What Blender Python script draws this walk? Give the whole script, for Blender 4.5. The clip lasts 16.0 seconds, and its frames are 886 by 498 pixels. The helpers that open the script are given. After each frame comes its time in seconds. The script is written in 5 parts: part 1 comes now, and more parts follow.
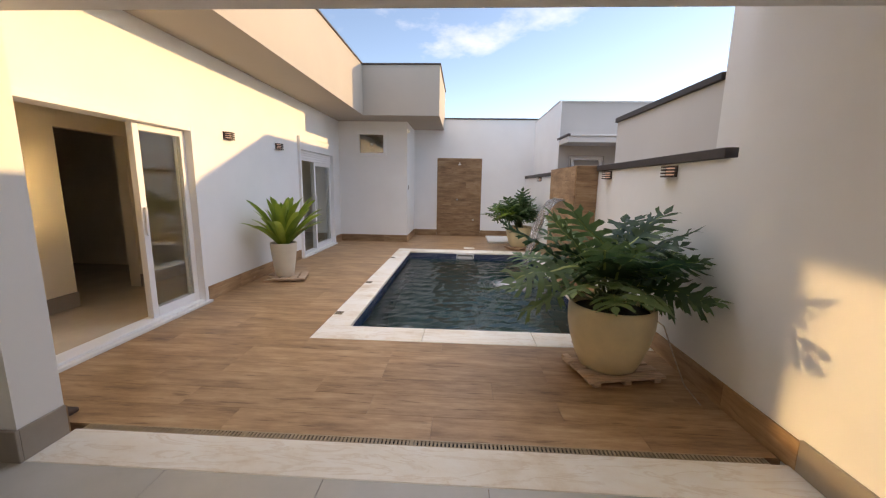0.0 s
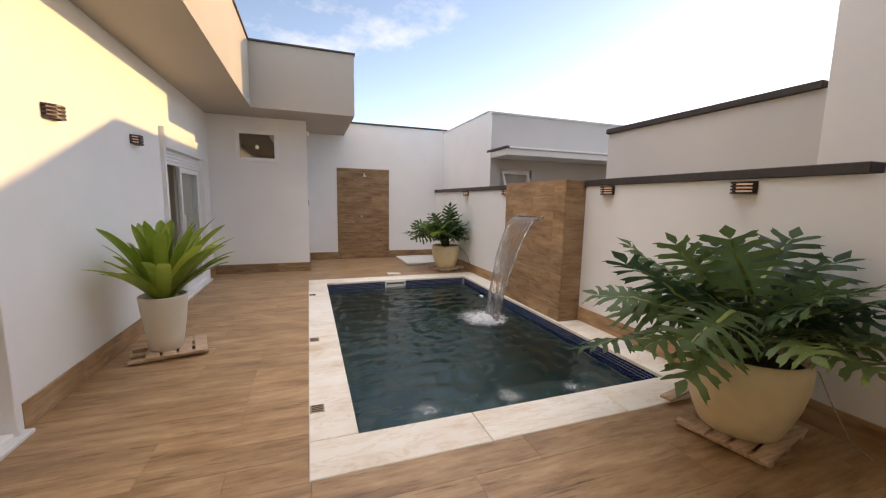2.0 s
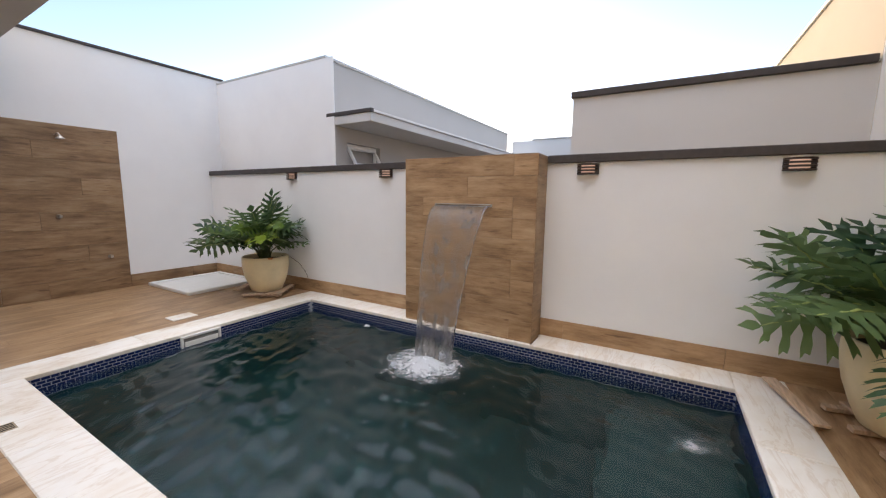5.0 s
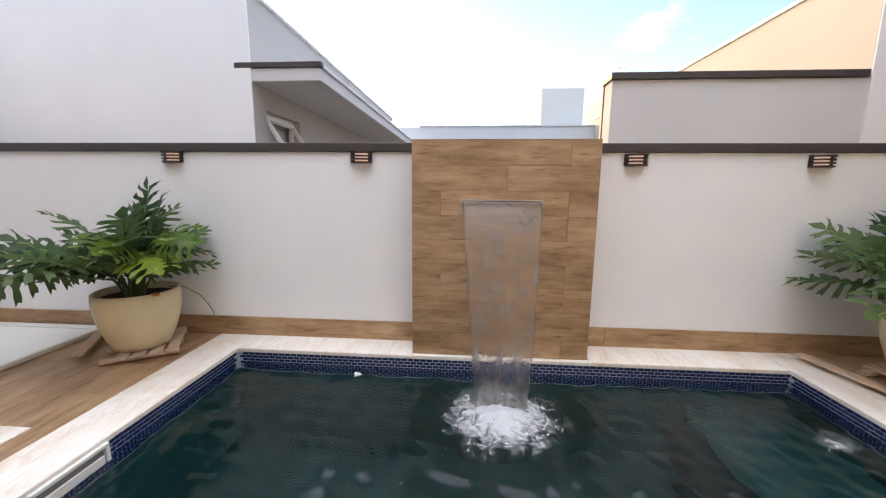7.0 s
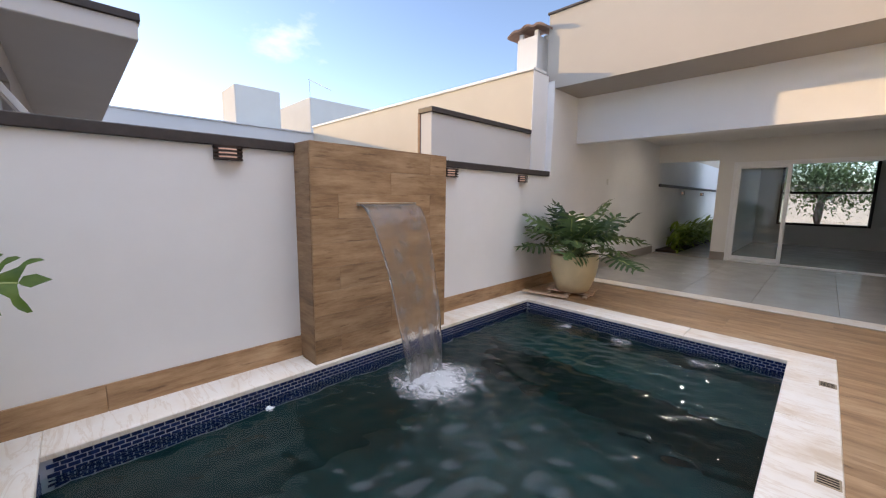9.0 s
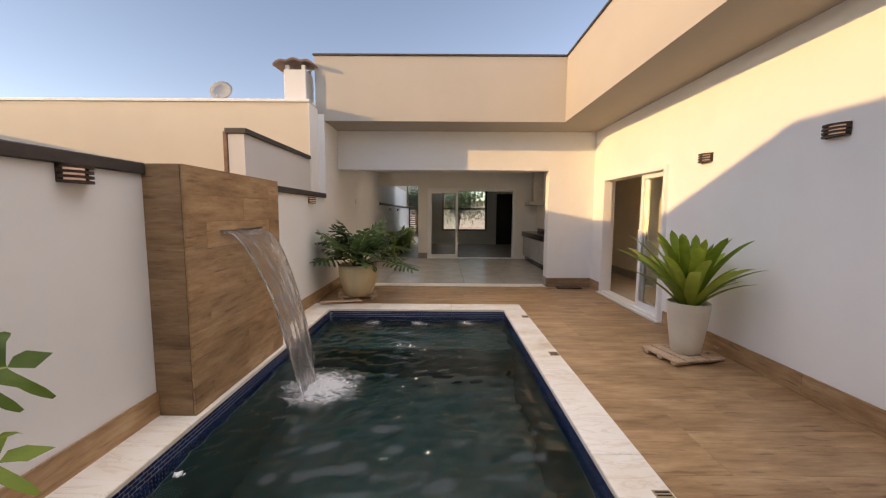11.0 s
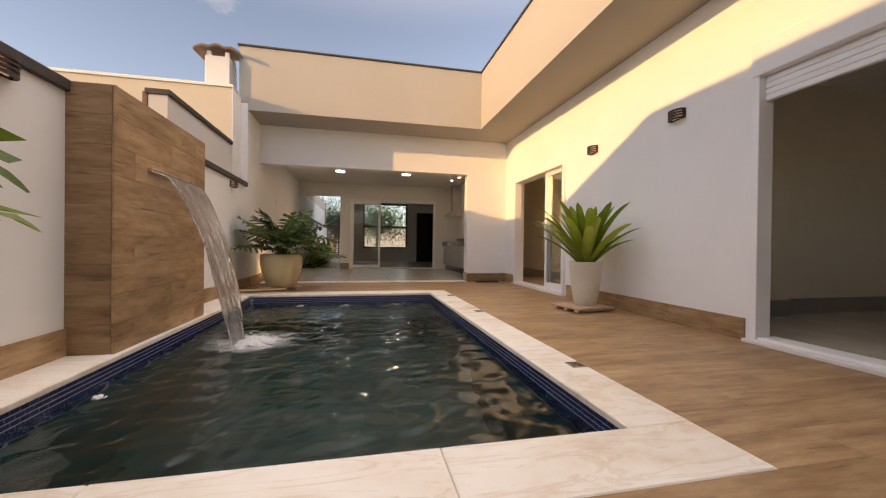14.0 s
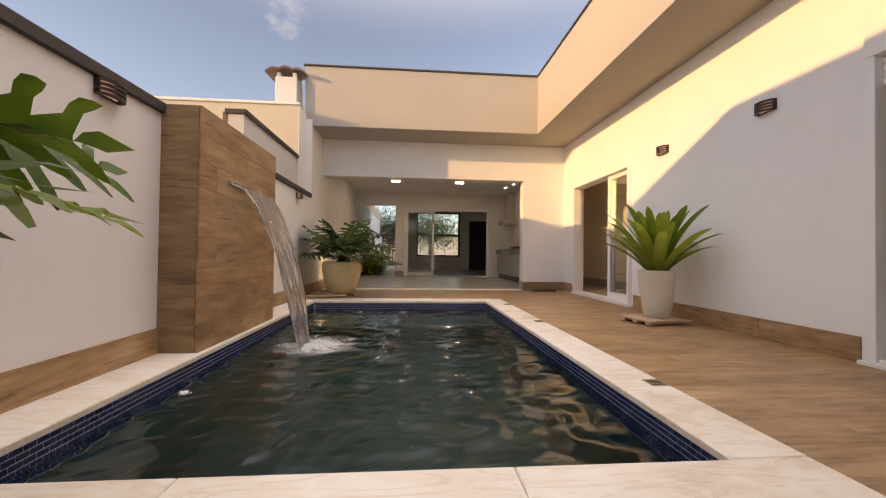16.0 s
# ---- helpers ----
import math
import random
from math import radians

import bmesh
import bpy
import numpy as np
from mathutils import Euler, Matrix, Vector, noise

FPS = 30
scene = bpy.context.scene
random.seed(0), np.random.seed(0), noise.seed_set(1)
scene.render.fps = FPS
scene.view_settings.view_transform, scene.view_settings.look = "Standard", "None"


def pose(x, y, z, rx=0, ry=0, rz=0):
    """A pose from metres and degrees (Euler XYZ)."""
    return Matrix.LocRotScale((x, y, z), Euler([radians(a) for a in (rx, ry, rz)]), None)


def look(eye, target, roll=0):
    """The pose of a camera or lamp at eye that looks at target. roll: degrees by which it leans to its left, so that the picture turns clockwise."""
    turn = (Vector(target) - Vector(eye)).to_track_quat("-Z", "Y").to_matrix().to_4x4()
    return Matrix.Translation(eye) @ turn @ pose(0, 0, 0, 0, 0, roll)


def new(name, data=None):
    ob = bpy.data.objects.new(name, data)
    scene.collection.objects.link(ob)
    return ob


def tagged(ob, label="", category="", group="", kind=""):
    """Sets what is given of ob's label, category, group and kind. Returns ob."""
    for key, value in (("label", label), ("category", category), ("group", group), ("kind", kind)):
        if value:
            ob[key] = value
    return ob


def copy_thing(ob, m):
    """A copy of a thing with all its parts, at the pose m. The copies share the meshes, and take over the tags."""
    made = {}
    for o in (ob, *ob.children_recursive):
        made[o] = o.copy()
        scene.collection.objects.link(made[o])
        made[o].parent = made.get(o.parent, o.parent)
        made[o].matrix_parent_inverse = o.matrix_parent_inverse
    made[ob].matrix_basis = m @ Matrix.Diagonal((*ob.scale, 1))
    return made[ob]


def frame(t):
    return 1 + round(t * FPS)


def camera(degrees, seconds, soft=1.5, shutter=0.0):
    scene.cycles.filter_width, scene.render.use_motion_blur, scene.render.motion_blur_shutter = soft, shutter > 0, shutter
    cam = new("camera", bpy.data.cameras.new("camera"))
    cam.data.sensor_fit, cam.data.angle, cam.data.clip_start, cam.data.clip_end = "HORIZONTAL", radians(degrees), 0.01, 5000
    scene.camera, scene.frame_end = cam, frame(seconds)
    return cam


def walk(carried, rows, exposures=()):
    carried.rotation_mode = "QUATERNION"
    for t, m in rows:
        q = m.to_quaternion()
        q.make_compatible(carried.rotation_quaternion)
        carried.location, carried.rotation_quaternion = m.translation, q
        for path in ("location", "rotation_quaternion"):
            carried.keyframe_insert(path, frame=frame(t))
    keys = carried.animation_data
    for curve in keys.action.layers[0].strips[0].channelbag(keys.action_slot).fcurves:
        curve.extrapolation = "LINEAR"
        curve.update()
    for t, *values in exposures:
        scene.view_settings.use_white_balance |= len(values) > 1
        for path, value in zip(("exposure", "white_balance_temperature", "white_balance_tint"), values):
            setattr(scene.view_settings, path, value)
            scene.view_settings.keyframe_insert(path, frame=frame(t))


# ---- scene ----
cam = camera(99.5, 16.0, 1.2)
SKY_STRENGTH, SUN_STRENGTH = 0.052, 0.60
EXPOSURES = [(0, 2.85, 6938, 17), (1.5, 2.8, 6952, 17), (2.5, 2.8, 7968, 18), (3.5, 2.9, 8167, 19), (4.0, 3.0, 6898, 15), (4.5, 2.95, 6821, 16), (7, 3.22, 6656, 16), (8.5, 3.07, 6293, 17), (9, 2.9, 6314, 18), (9.5, 2.8, 6623, 19), (10, 2.7, 7650, 23), (12.5, 2.58, 7623, 17), (14, 2.68, 8433, 23), (16, 2.68, 8518, 24)]
PATH = [
    (0, (0.111, -0.09, 1.529), (0.013, 1.879, 1.192), 1.0),
    (0.5, (-0.275, 0.23, 1.537), (-0.006, 2.183, 1.205), 1.1),
    (1, (-0.642, 0.615, 1.529), (-0.19, 2.538, 1.214), 1.0),
    (1.5, (-1.007, 0.989, 1.511), (-0.418, 2.881, 1.247), 1.1),
    (2, (-1.345, 1.384, 1.535), (-0.677, 3.251, 1.28), 1.0),
    (2.5, (-1.52, 1.786, 1.538), (-0.875, 3.662, 1.28), 0.9),
    (3, (-1.636, 2.244, 1.5), (-0.957, 4.108, 1.245), 0.9),
    (3.5, (-1.716, 2.792, 1.432), (-0.782, 4.541, 1.164), 0.9),
    (4, (-1.759, 3.318, 1.429), (-0.489, 4.835, 1.143), 0.7),
    (4.5, (-1.818, 3.797, 1.395), (-0.273, 5.038, 1.118), 0.8),
    (6.8, (-1.455, 6.152, 1.426), (0.503, 6.424, 1.12), 0.3),
    (7, (-1.416, 6.342, 1.428), (0.554, 6.486, 1.113), 0.5),
    (7.5, (-1.383, 6.854, 1.432), (0.58, 6.633, 1.119), 0.7),
    (8, (-1.365, 7.315, 1.377), (0.543, 6.783, 1.099), 0.7),
    (8.5, (-1.259, 7.789, 1.431), (0.457, 6.804, 1.139), 1.4),
    (9, (-1.17, 8.171, 1.405), (0.24, 6.779, 1.13), 0.8),
    (9.5, (-0.983, 8.495, 1.436), (0.145, 6.867, 1.155), 0.7),
    (10, (-0.744, 8.765, 1.435), (-0.116, 6.885, 1.167), 0.5),
    (10.2, (-0.542, 8.883, 1.442), (-0.073, 6.957, 1.178), 0.2),
    (12.3, (-0.009, 10.049, 1.556), (-0.303, 8.073, 1.467), 0.9),
    (12.5, (0.004, 9.996, 1.495), (-0.296, 8.022, 1.382), 0.7),
    (13, (0.072, 9.827, 1.283), (-0.253, 7.864, 1.077), 0.7),
    (13.5, (0.063, 9.8, 0.982), (-0.324, 7.849, 0.778), 0.7),
    (14, (0.04, 9.785, 0.755), (-0.387, 7.831, 0.744), 0.7),
    (14.5, (0.049, 9.763, 0.66), (-0.386, 7.811, 0.686), 0.7),
    (15, (0.068, 9.747, 0.687), (-0.344, 7.79, 0.713), 0.7),
    (15.5, (0.083, 9.728, 0.71), (-0.215, 7.75, 0.739), 0.7),
    (16, (0.105, 9.715, 0.741), (-0.053, 7.721, 0.772), 0.7),
]
walk(cam, [(t, look(eye, target, roll)) for t, eye, target, roll in PATH], EXPOSURES)

# ---- world, sun ----
SUN = Vector((1.0, 0.457, 0.2015)).normalized()
world = bpy.data.worlds.new("world")
scene.world = world
world.use_nodes = True
wn, wl = world.node_tree.nodes, world.node_tree.links
wn.clear()
sky = wn.new("ShaderNodeTexSky")
sky.sky_type = 'NISHITA'
sky.sun_disc = False
sky.sun_elevation = math.asin(SUN.z)
sky.sun_rotation = math.atan2(SUN.x, SUN.y)
sky.altitude = 500
sky.air_density, sky.dust_density, sky.ozone_density = 0.75, 0.25, 1.1
coord = wn.new("ShaderNodeTexCoord")
cxyz = wn.new("ShaderNodeSeparateXYZ")
cup = wn.new("ShaderNodeMath")
cup.operation = 'ADD'
cup.inputs[1].default_value = 0.22
cflat = wn.new("ShaderNodeVectorMath")
cflat.operation = 'DIVIDE'
cmap = wn.new("ShaderNodeMapping")
cmap.inputs["Scale"].default_value = (1.0, 1.0, 1.0)
cmap.inputs["Location"].default_value = (2.35, 1.1, 0.2)
cnoise = wn.new("ShaderNodeTexNoise")
cnoise.inputs["Scale"].default_value = 1.3
cnoise.inputs["Detail"].default_value = 8
cnoise.inputs["Roughness"].default_value = 0.6
cramp = wn.new("ShaderNodeValToRGB")
cramp.color_ramp.elements[0].position, cramp.color_ramp.elements[1].position = 0.58, 0.80
cmix = wn.new("ShaderNodeMixRGB")
cmix.inputs["Color2"].default_value = (4.0, 3.95, 3.9, 1)
wl.new(coord.outputs["Generated"], cxyz.inputs[0])
wl.new(cxyz.outputs["Z"], cup.inputs[0])
wl.new(coord.outputs["Generated"], cflat.inputs[0])
wl.new(cup.outputs[0], cflat.inputs[1])
wl.new(cflat.outputs["Vector"], cmap.inputs["Vector"])
wl.new(cmap.outputs["Vector"], cnoise.inputs["Vector"])
wl.new(cnoise.outputs["Fac"], cramp.inputs["Fac"])
wl.new(cramp.outputs["Color"], cmix.inputs["Fac"])
haze = wn.new("ShaderNodeHueSaturation")
haze.inputs["Saturation"].default_value = 0.92
wl.new(sky.outputs["Color"], haze.inputs["Color"])
wl.new(haze.outputs["Color"], cmix.inputs["Color1"])
wbg = wn.new("ShaderNodeBackground")
wbg.inputs["Strength"].default_value = SKY_STRENGTH
wout = wn.new("ShaderNodeOutputWorld")
# unseen bright overcast added overhead to lift the shade, clearing towards the horizon
cover = wn.new("ShaderNodeMapRange")
cover.interpolation_type = 'SMOOTHSTEP'
cover.inputs["From Min"].default_value, cover.inputs["From Max"].default_value = 0.48, 0.90
cover.inputs["To Max"].default_value = 0.9
fill_veil = wn.new("ShaderNodeMixRGB")
fill_veil.inputs["Color2"].default_value = (6.5, 7.0, 7.8, 1)
wl.new(cxyz.outputs["Z"], cover.inputs["Value"])
wl.new(cover.outputs["Result"], fill_veil.inputs["Fac"])
wl.new(cmix.outputs["Color"], fill_veil.inputs["Color1"])
wl.new(fill_veil.outputs["Color"], wbg.inputs["Color"])
wl.new(wbg.outputs["Background"], wout.inputs["Surface"])

sun_lamp = bpy.data.lights.new("sun", 'SUN')
sun_lamp.energy, sun_lamp.angle, sun_lamp.color = SUN_STRENGTH, radians(0.6), (1.0, 0.68, 0.29)
sun = new("sun", sun_lamp)
sun.matrix_world = look((20, 9, 12), Vector((20, 9, 12)) - SUN)
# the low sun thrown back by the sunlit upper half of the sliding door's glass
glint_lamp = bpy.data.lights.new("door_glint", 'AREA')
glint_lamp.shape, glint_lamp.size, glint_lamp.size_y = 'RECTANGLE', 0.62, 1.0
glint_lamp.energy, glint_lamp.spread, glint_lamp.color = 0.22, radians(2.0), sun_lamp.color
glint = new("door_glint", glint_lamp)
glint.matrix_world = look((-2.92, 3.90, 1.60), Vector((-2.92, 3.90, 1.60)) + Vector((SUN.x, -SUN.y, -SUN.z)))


# ---- building helpers ----
def mesh_object(name, bm, material, smooth=False):
    me = bpy.data.meshes.new(name)
    bm.normal_update()
    bm.to_mesh(me)
    bm.free()
    if smooth:
        for p in me.polygons:
            p.use_smooth = True
    me.materials.append(material)
    return new(name, me)


def part(name, bm, material, parent, label="", smooth=False):
    ob = mesh_object(name, bm, material, smooth)
    ob.parent = parent
    if label:
        tagged(ob, label)
    return ob


def thing(name, label, category, at=(0, 0, 0), turn=0, group="", kind=""):
    ob = new(name)
    ob.empty_display_size = 0.1
    ob.matrix_basis = pose(*at, 0, 0, turn)
    return tagged(ob, label, category, group, kind)


def structure(name, bm, material, label, category, smooth=False):
    return tagged(mesh_object(name, bm, material, smooth), label, category, "", "structure")


def box(x0, x1, y0, y1, z0, z1, bevel=0.0, bm=None, segs=1):
    own = bm is None
    bm = bm or bmesh.new()
    v = [bm.verts.new((x, y, z)) for z in (z0, z1) for y in (y0, y1) for x in (x0, x1)]
    fs = [bm.faces.new([v[i] for i in f]) for f in ((0, 2, 3, 1), (4, 5, 7, 6), (0, 1, 5, 4), (2, 6, 7, 3), (0, 4, 6, 2), (1, 3, 7, 5))]
    if bevel:
        es = list({e for f in fs for e in f.edges})
        bmesh.ops.bevel(bm, geom=es, offset=bevel, segments=segs, affect='EDGES', profile=0.5)
    return bm


def boxes(rows, bevel=0.0):
    bm = bmesh.new()
    for r in rows:
        box(*r, bevel=bevel, bm=bm)
    return bm


def cells(xs, ys, zs, hole):
    """A watertight block cut into cells by the breaks; cells for which hole(x, y, z) holds at their middle are left out."""
    bm = bmesh.new()
    verts = {}

    def vert(i, j, k):
        if (i, j, k) not in verts:
            verts[(i, j, k)] = bm.verts.new((xs[i], ys[j], zs[k]))
        return verts[(i, j, k)]

    n = (len(xs) - 1, len(ys) - 1, len(zs) - 1)

    def solid(i, j, k):
        if not (0 <= i < n[0] and 0 <= j < n[1] and 0 <= k < n[2]):
            return False
        return not hole((xs[i] + xs[i + 1]) / 2, (ys[j] + ys[j + 1]) / 2, (zs[k] + zs[k + 1]) / 2)

    for i in range(n[0]):
        for j in range(n[1]):
            for k in range(n[2]):
                if not solid(i, j, k):
                    continue
                a, b, c, d, e, f = i, i + 1, j, j + 1, k, k + 1
                if not solid(i - 1, j, k):
                    bm.faces.new([vert(a, c, e), vert(a, c, f), vert(a, d, f), vert(a, d, e)])
                if not solid(i + 1, j, k):
                    bm.faces.new([vert(b, c, e), vert(b, d, e), vert(b, d, f), vert(b, c, f)])
                if not solid(i, j - 1, k):
                    bm.faces.new([vert(a, c, e), vert(b, c, e), vert(b, c, f), vert(a, c, f)])
                if not solid(i, j + 1, k):
                    bm.faces.new([vert(a, d, e), vert(a, d, f), vert(b, d, f), vert(b, d, e)])
                if not solid(i, j, k - 1):
                    bm.faces.new([vert(a, c, e), vert(a, d, e), vert(b, d, e), vert(b, c, e)])
                if not solid(i, j, k + 1):
                    bm.faces.new([vert(a, c, f), vert(b, c, f), vert(b, d, f), vert(a, d, f)])
    return bm


def lathe(profile, n=40):
    bm = bmesh.new()
    rings = []
    for r, z in profile:
        if r < 1e-5:
            rings.append([bm.verts.new((0, 0, z))])
        else:
            rings.append([bm.verts.new((r * math.cos(2 * math.pi * i / n), r * math.sin(2 * math.pi * i / n), z)) for i in range(n)])
    for a, b in zip(rings, rings[1:]):
        for i in range(n):
            j = (i + 1) % n
            f = [a[i % len(a)], a[j % len(a)], b[j % len(b)], b[i % len(b)]]
            f = list(dict.fromkeys(f))
            if len(f) > 2:
                bm.faces.new(f)
    return bm


def tube(points, radii, n=8, bm=None):
    bm = bm or bmesh.new()
    pts = [Vector(p) for p in points]
    rings = []
    for i, p in enumerate(pts):
        d = (pts[min(i + 1, len(pts) - 1)] - pts[max(i - 1, 0)]).normalized()
        u = d.cross(Vector((0, 0, 1)))
        if u.length < 0.05:
            u = d.cross(Vector((1, 0, 0)))
        u.normalize()
        w = d.cross(u)
        r = radii[i] if isinstance(radii, (list, tuple)) else radii
        rings.append([bm.verts.new(p + r * (u * math.cos(2 * math.pi * k / n) + w * math.sin(2 * math.pi * k / n))) for k in range(n)])
    for a, b in zip(rings, rings[1:]):
        for k in range(n):
            bm.faces.new([a[k], a[(k + 1) % n], b[(k + 1) % n], b[k]])
    bm.faces.new(rings[0][::-1])
    bm.faces.new(rings[-1])
    return bm


PIECES = {}


def piece(name, size, at, material, parent, axis='Z', edge=0.002):
    """One tile or plank: a block with eased edges on the face that looks along axis; alike pieces share their mesh."""
    key = (name, tuple(round(s, 3) for s in size), axis, material.name)
    if key not in PIECES:
        sx, sy, sz = size
        bm = box(-sx / 2, sx / 2, -sy / 2, sy / 2, -sz / 2, sz / 2)
        n = {'Z': Vector((0, 0, 1)), 'X': Vector((1, 0, 0)), '-X': Vector((-1, 0, 0)), 'Y': Vector((0, 1, 0)), '-Y': Vector((0, -1, 0))}[axis]
        bm.normal_update()
        top = [f for f in bm.faces if f.normal.dot(n) > 0.9]
        bmesh.ops.bevel(bm, geom=list(top[0].edges), offset=edge, segments=1, affect='EDGES')
        me = bpy.data.meshes.new(name)
        bm.to_mesh(me)
        bm.free()
        me.materials.append(material)
        PIECES[key] = me
    ob = new(name, PIECES[key])
    ob.location = at
    ob.parent = parent
    return ob


# ---- materials ----
def nodes_of(name):
    m = bpy.data.materials.new(name)
    m.use_nodes = True
    nt = m.node_tree
    return m, nt.nodes, nt.links, nt.nodes["Principled BSDF"]


def noise_of(n, l, scale, detail=4, rough=0.55, stretch=(1, 1, 1), shift=False):
    geo = n.new("ShaderNodeNewGeometry")
    mp = n.new("ShaderNodeMapping")
    mp.inputs["Scale"].default_value = stretch
    l.new(geo.outputs["Position"], mp.inputs["Vector"])
    if shift:
        info = n.new("ShaderNodeObjectInfo")
        mul = n.new("ShaderNodeMath")
        mul.operation = 'MULTIPLY'
        mul.inputs[1].default_value = 47.0
        l.new(info.outputs["Random"], mul.inputs[0])
        l.new(mul.outputs[0], mp.inputs["Location"])
    t = n.new("ShaderNodeTexNoise")
    t.inputs["Scale"].default_value, t.inputs["Detail"].default_value, t.inputs["Roughness"].default_value = scale, detail, rough
    l.new(mp.outputs["Vector"], t.inputs["Vector"])
    return t


def ramp_of(n, l, fac, stops):
    r = n.new("ShaderNodeValToRGB")
    e = r.color_ramp.elements
    while len(e) < len(stops):
        e.new(0.5)
    for k, (p, c) in enumerate(stops):
        e[k].position, e[k].color = p, (*c, 1)
    l.new(fac, r.inputs["Fac"])
    return r


def bump_of(n, l, height, strength, distance, bsdf):
    b = n.new("ShaderNodeBump")
    b.inputs["Strength"].default_value, b.inputs["Distance"].default_value = strength, distance
    l.new(height, b.inputs["Height"])
    l.new(b.outputs["Normal"], bsdf.inputs["Normal"])
    return b


def plain(name, color, rough=0.6, metal=0.0, vary=0.10, scale=5.0, grain=90.0, bump=0.25, depth=0.001, spec=0.5, stretch=(1, 1, 1)):
    """A painted or cast surface: slow blotches, fine grain, a little relief."""
    m, n, l, b = nodes_of(name)
    big = noise_of(n, l, scale, 5, 0.6, stretch)
    lo = tuple(c * (1 - vary) for c in color)
    hi = tuple(min(1, c * (1 + vary * 0.5)) for c in color)
    r = ramp_of(n, l, big.outputs["Fac"], [(0.3, lo), (0.7, hi)])
    l.new(r.outputs["Color"], b.inputs["Base Color"])
    fine = noise_of(n, l, grain, 3)
    bump_of(n, l, fine.outputs["Fac"], bump, depth, b)
    rr = n.new("ShaderNodeMapRange")
    rr.inputs["To Min"].default_value, rr.inputs["To Max"].default_value = max(0.02, rough - 0.08), min(1, rough + 0.08)
    l.new(big.outputs["Fac"], rr.inputs["Value"])
    l.new(rr.outputs["Result"], b.inputs["Roughness"])
    b.inputs["Metallic"].default_value = metal
    b.inputs["Specular IOR Level"].default_value = spec
    return m


def wood_tile(name, axis, tone=1.0, rough=0.42):
    """Wood-look porcelain: long grain along the axis, knots, tone changing from plank to plank."""
    m, n, l, b = nodes_of(name)
    st = {'x': (1.0, 8.0, 8.0), 'y': (8.0, 1.0, 8.0)}[axis]
    grain = noise_of(n, l, 2.6, 9, 0.74, st, True)
    slow = noise_of(n, l, 1.9, 5, 0.6, tuple(0.28 * s + 0.7 for s in st), True)
    mix = n.new("ShaderNodeMath")
    mix.operation = 'MULTIPLY_ADD'
    mix.inputs[1].default_value = 0.5
    l.new(grain.outputs["Fac"], mix.inputs[0])
    half = n.new("ShaderNodeMath")
    half.operation = 'MULTIPLY'
    half.inputs[1].default_value = 0.5
    l.new(slow.outputs["Fac"], half.inputs[0])
    l.new(half.outputs[0], mix.inputs[2])
    c = lambda r, g, bl: (r * tone, g * tone, bl * tone)
    r = ramp_of(n, l, mix.outputs[0], [(0.34, c(0.16, 0.090, 0.043)), (0.45, c(0.29, 0.172, 0.086)), (0.53, c(0.375, 0.237, 0.126)), (0.67, c(0.50, 0.35, 0.21))])
    dash = noise_of(n, l, 2.6, 4, 0.55, tuple(1.3 * s for s in st), True)
    dr = ramp_of(n, l, dash.outputs["Fac"], [(0.30, (0.50, 0.45, 0.42)), (0.39, (1, 1, 1))])
    dk = n.new("ShaderNodeMixRGB")
    dk.blend_type = 'MULTIPLY'
    dk.inputs["Fac"].default_value = 0.8
    l.new(r.outputs["Color"], dk.inputs["Color1"])
    l.new(dr.outputs["Color"], dk.inputs["Color2"])
    r = dk
    info = n.new("ShaderNodeObjectInfo")
    hsv = n.new("ShaderNodeHueSaturation")
    mr = n.new("ShaderNodeMapRange")
    mr.inputs["To Min"].default_value, mr.inputs["To Max"].default_value = 0.92, 1.07
    l.new(info.outputs["Random"], mr.inputs["Value"])
    l.new(mr.outputs["Result"], hsv.inputs["Value"])
    l.new(r.outputs["Color"], hsv.inputs["Color"])
    l.new(hsv.outputs["Color"], b.inputs["Base Color"])
    rr = n.new("ShaderNodeMapRange")
    rr.inputs["To Min"].default_value, rr.inputs["To Max"].default_value = rough - 0.1, rough + 0.14
    l.new(slow.outputs["Fac"], rr.inputs["Value"])
    l.new(rr.outputs["Result"], b.inputs["Roughness"])
    bump_of(n, l, grain.outputs["Fac"], 0.35, 0.002, b)
    return m


def glass_of(name, color=(1, 1, 1), rough=0.0, ior=1.45):
    m, n, l, b = nodes_of(name)
    b.inputs["Base Color"].default_value = (*color, 1)
    b.inputs["Transmission Weight"].default_value = 1.0
    b.inputs["Roughness"].default_value = rough
    b.inputs["IOR"].default_value = ior
    return m


def glow(name, color, strength):
    m, n, l, b = nodes_of(name)
    b.inputs["Base Color"].default_value = (*color, 1)
    b.inputs["Emission Color"].default_value = (*color, 1)
    b.inputs["Emission Strength"].default_value = strength
    return m


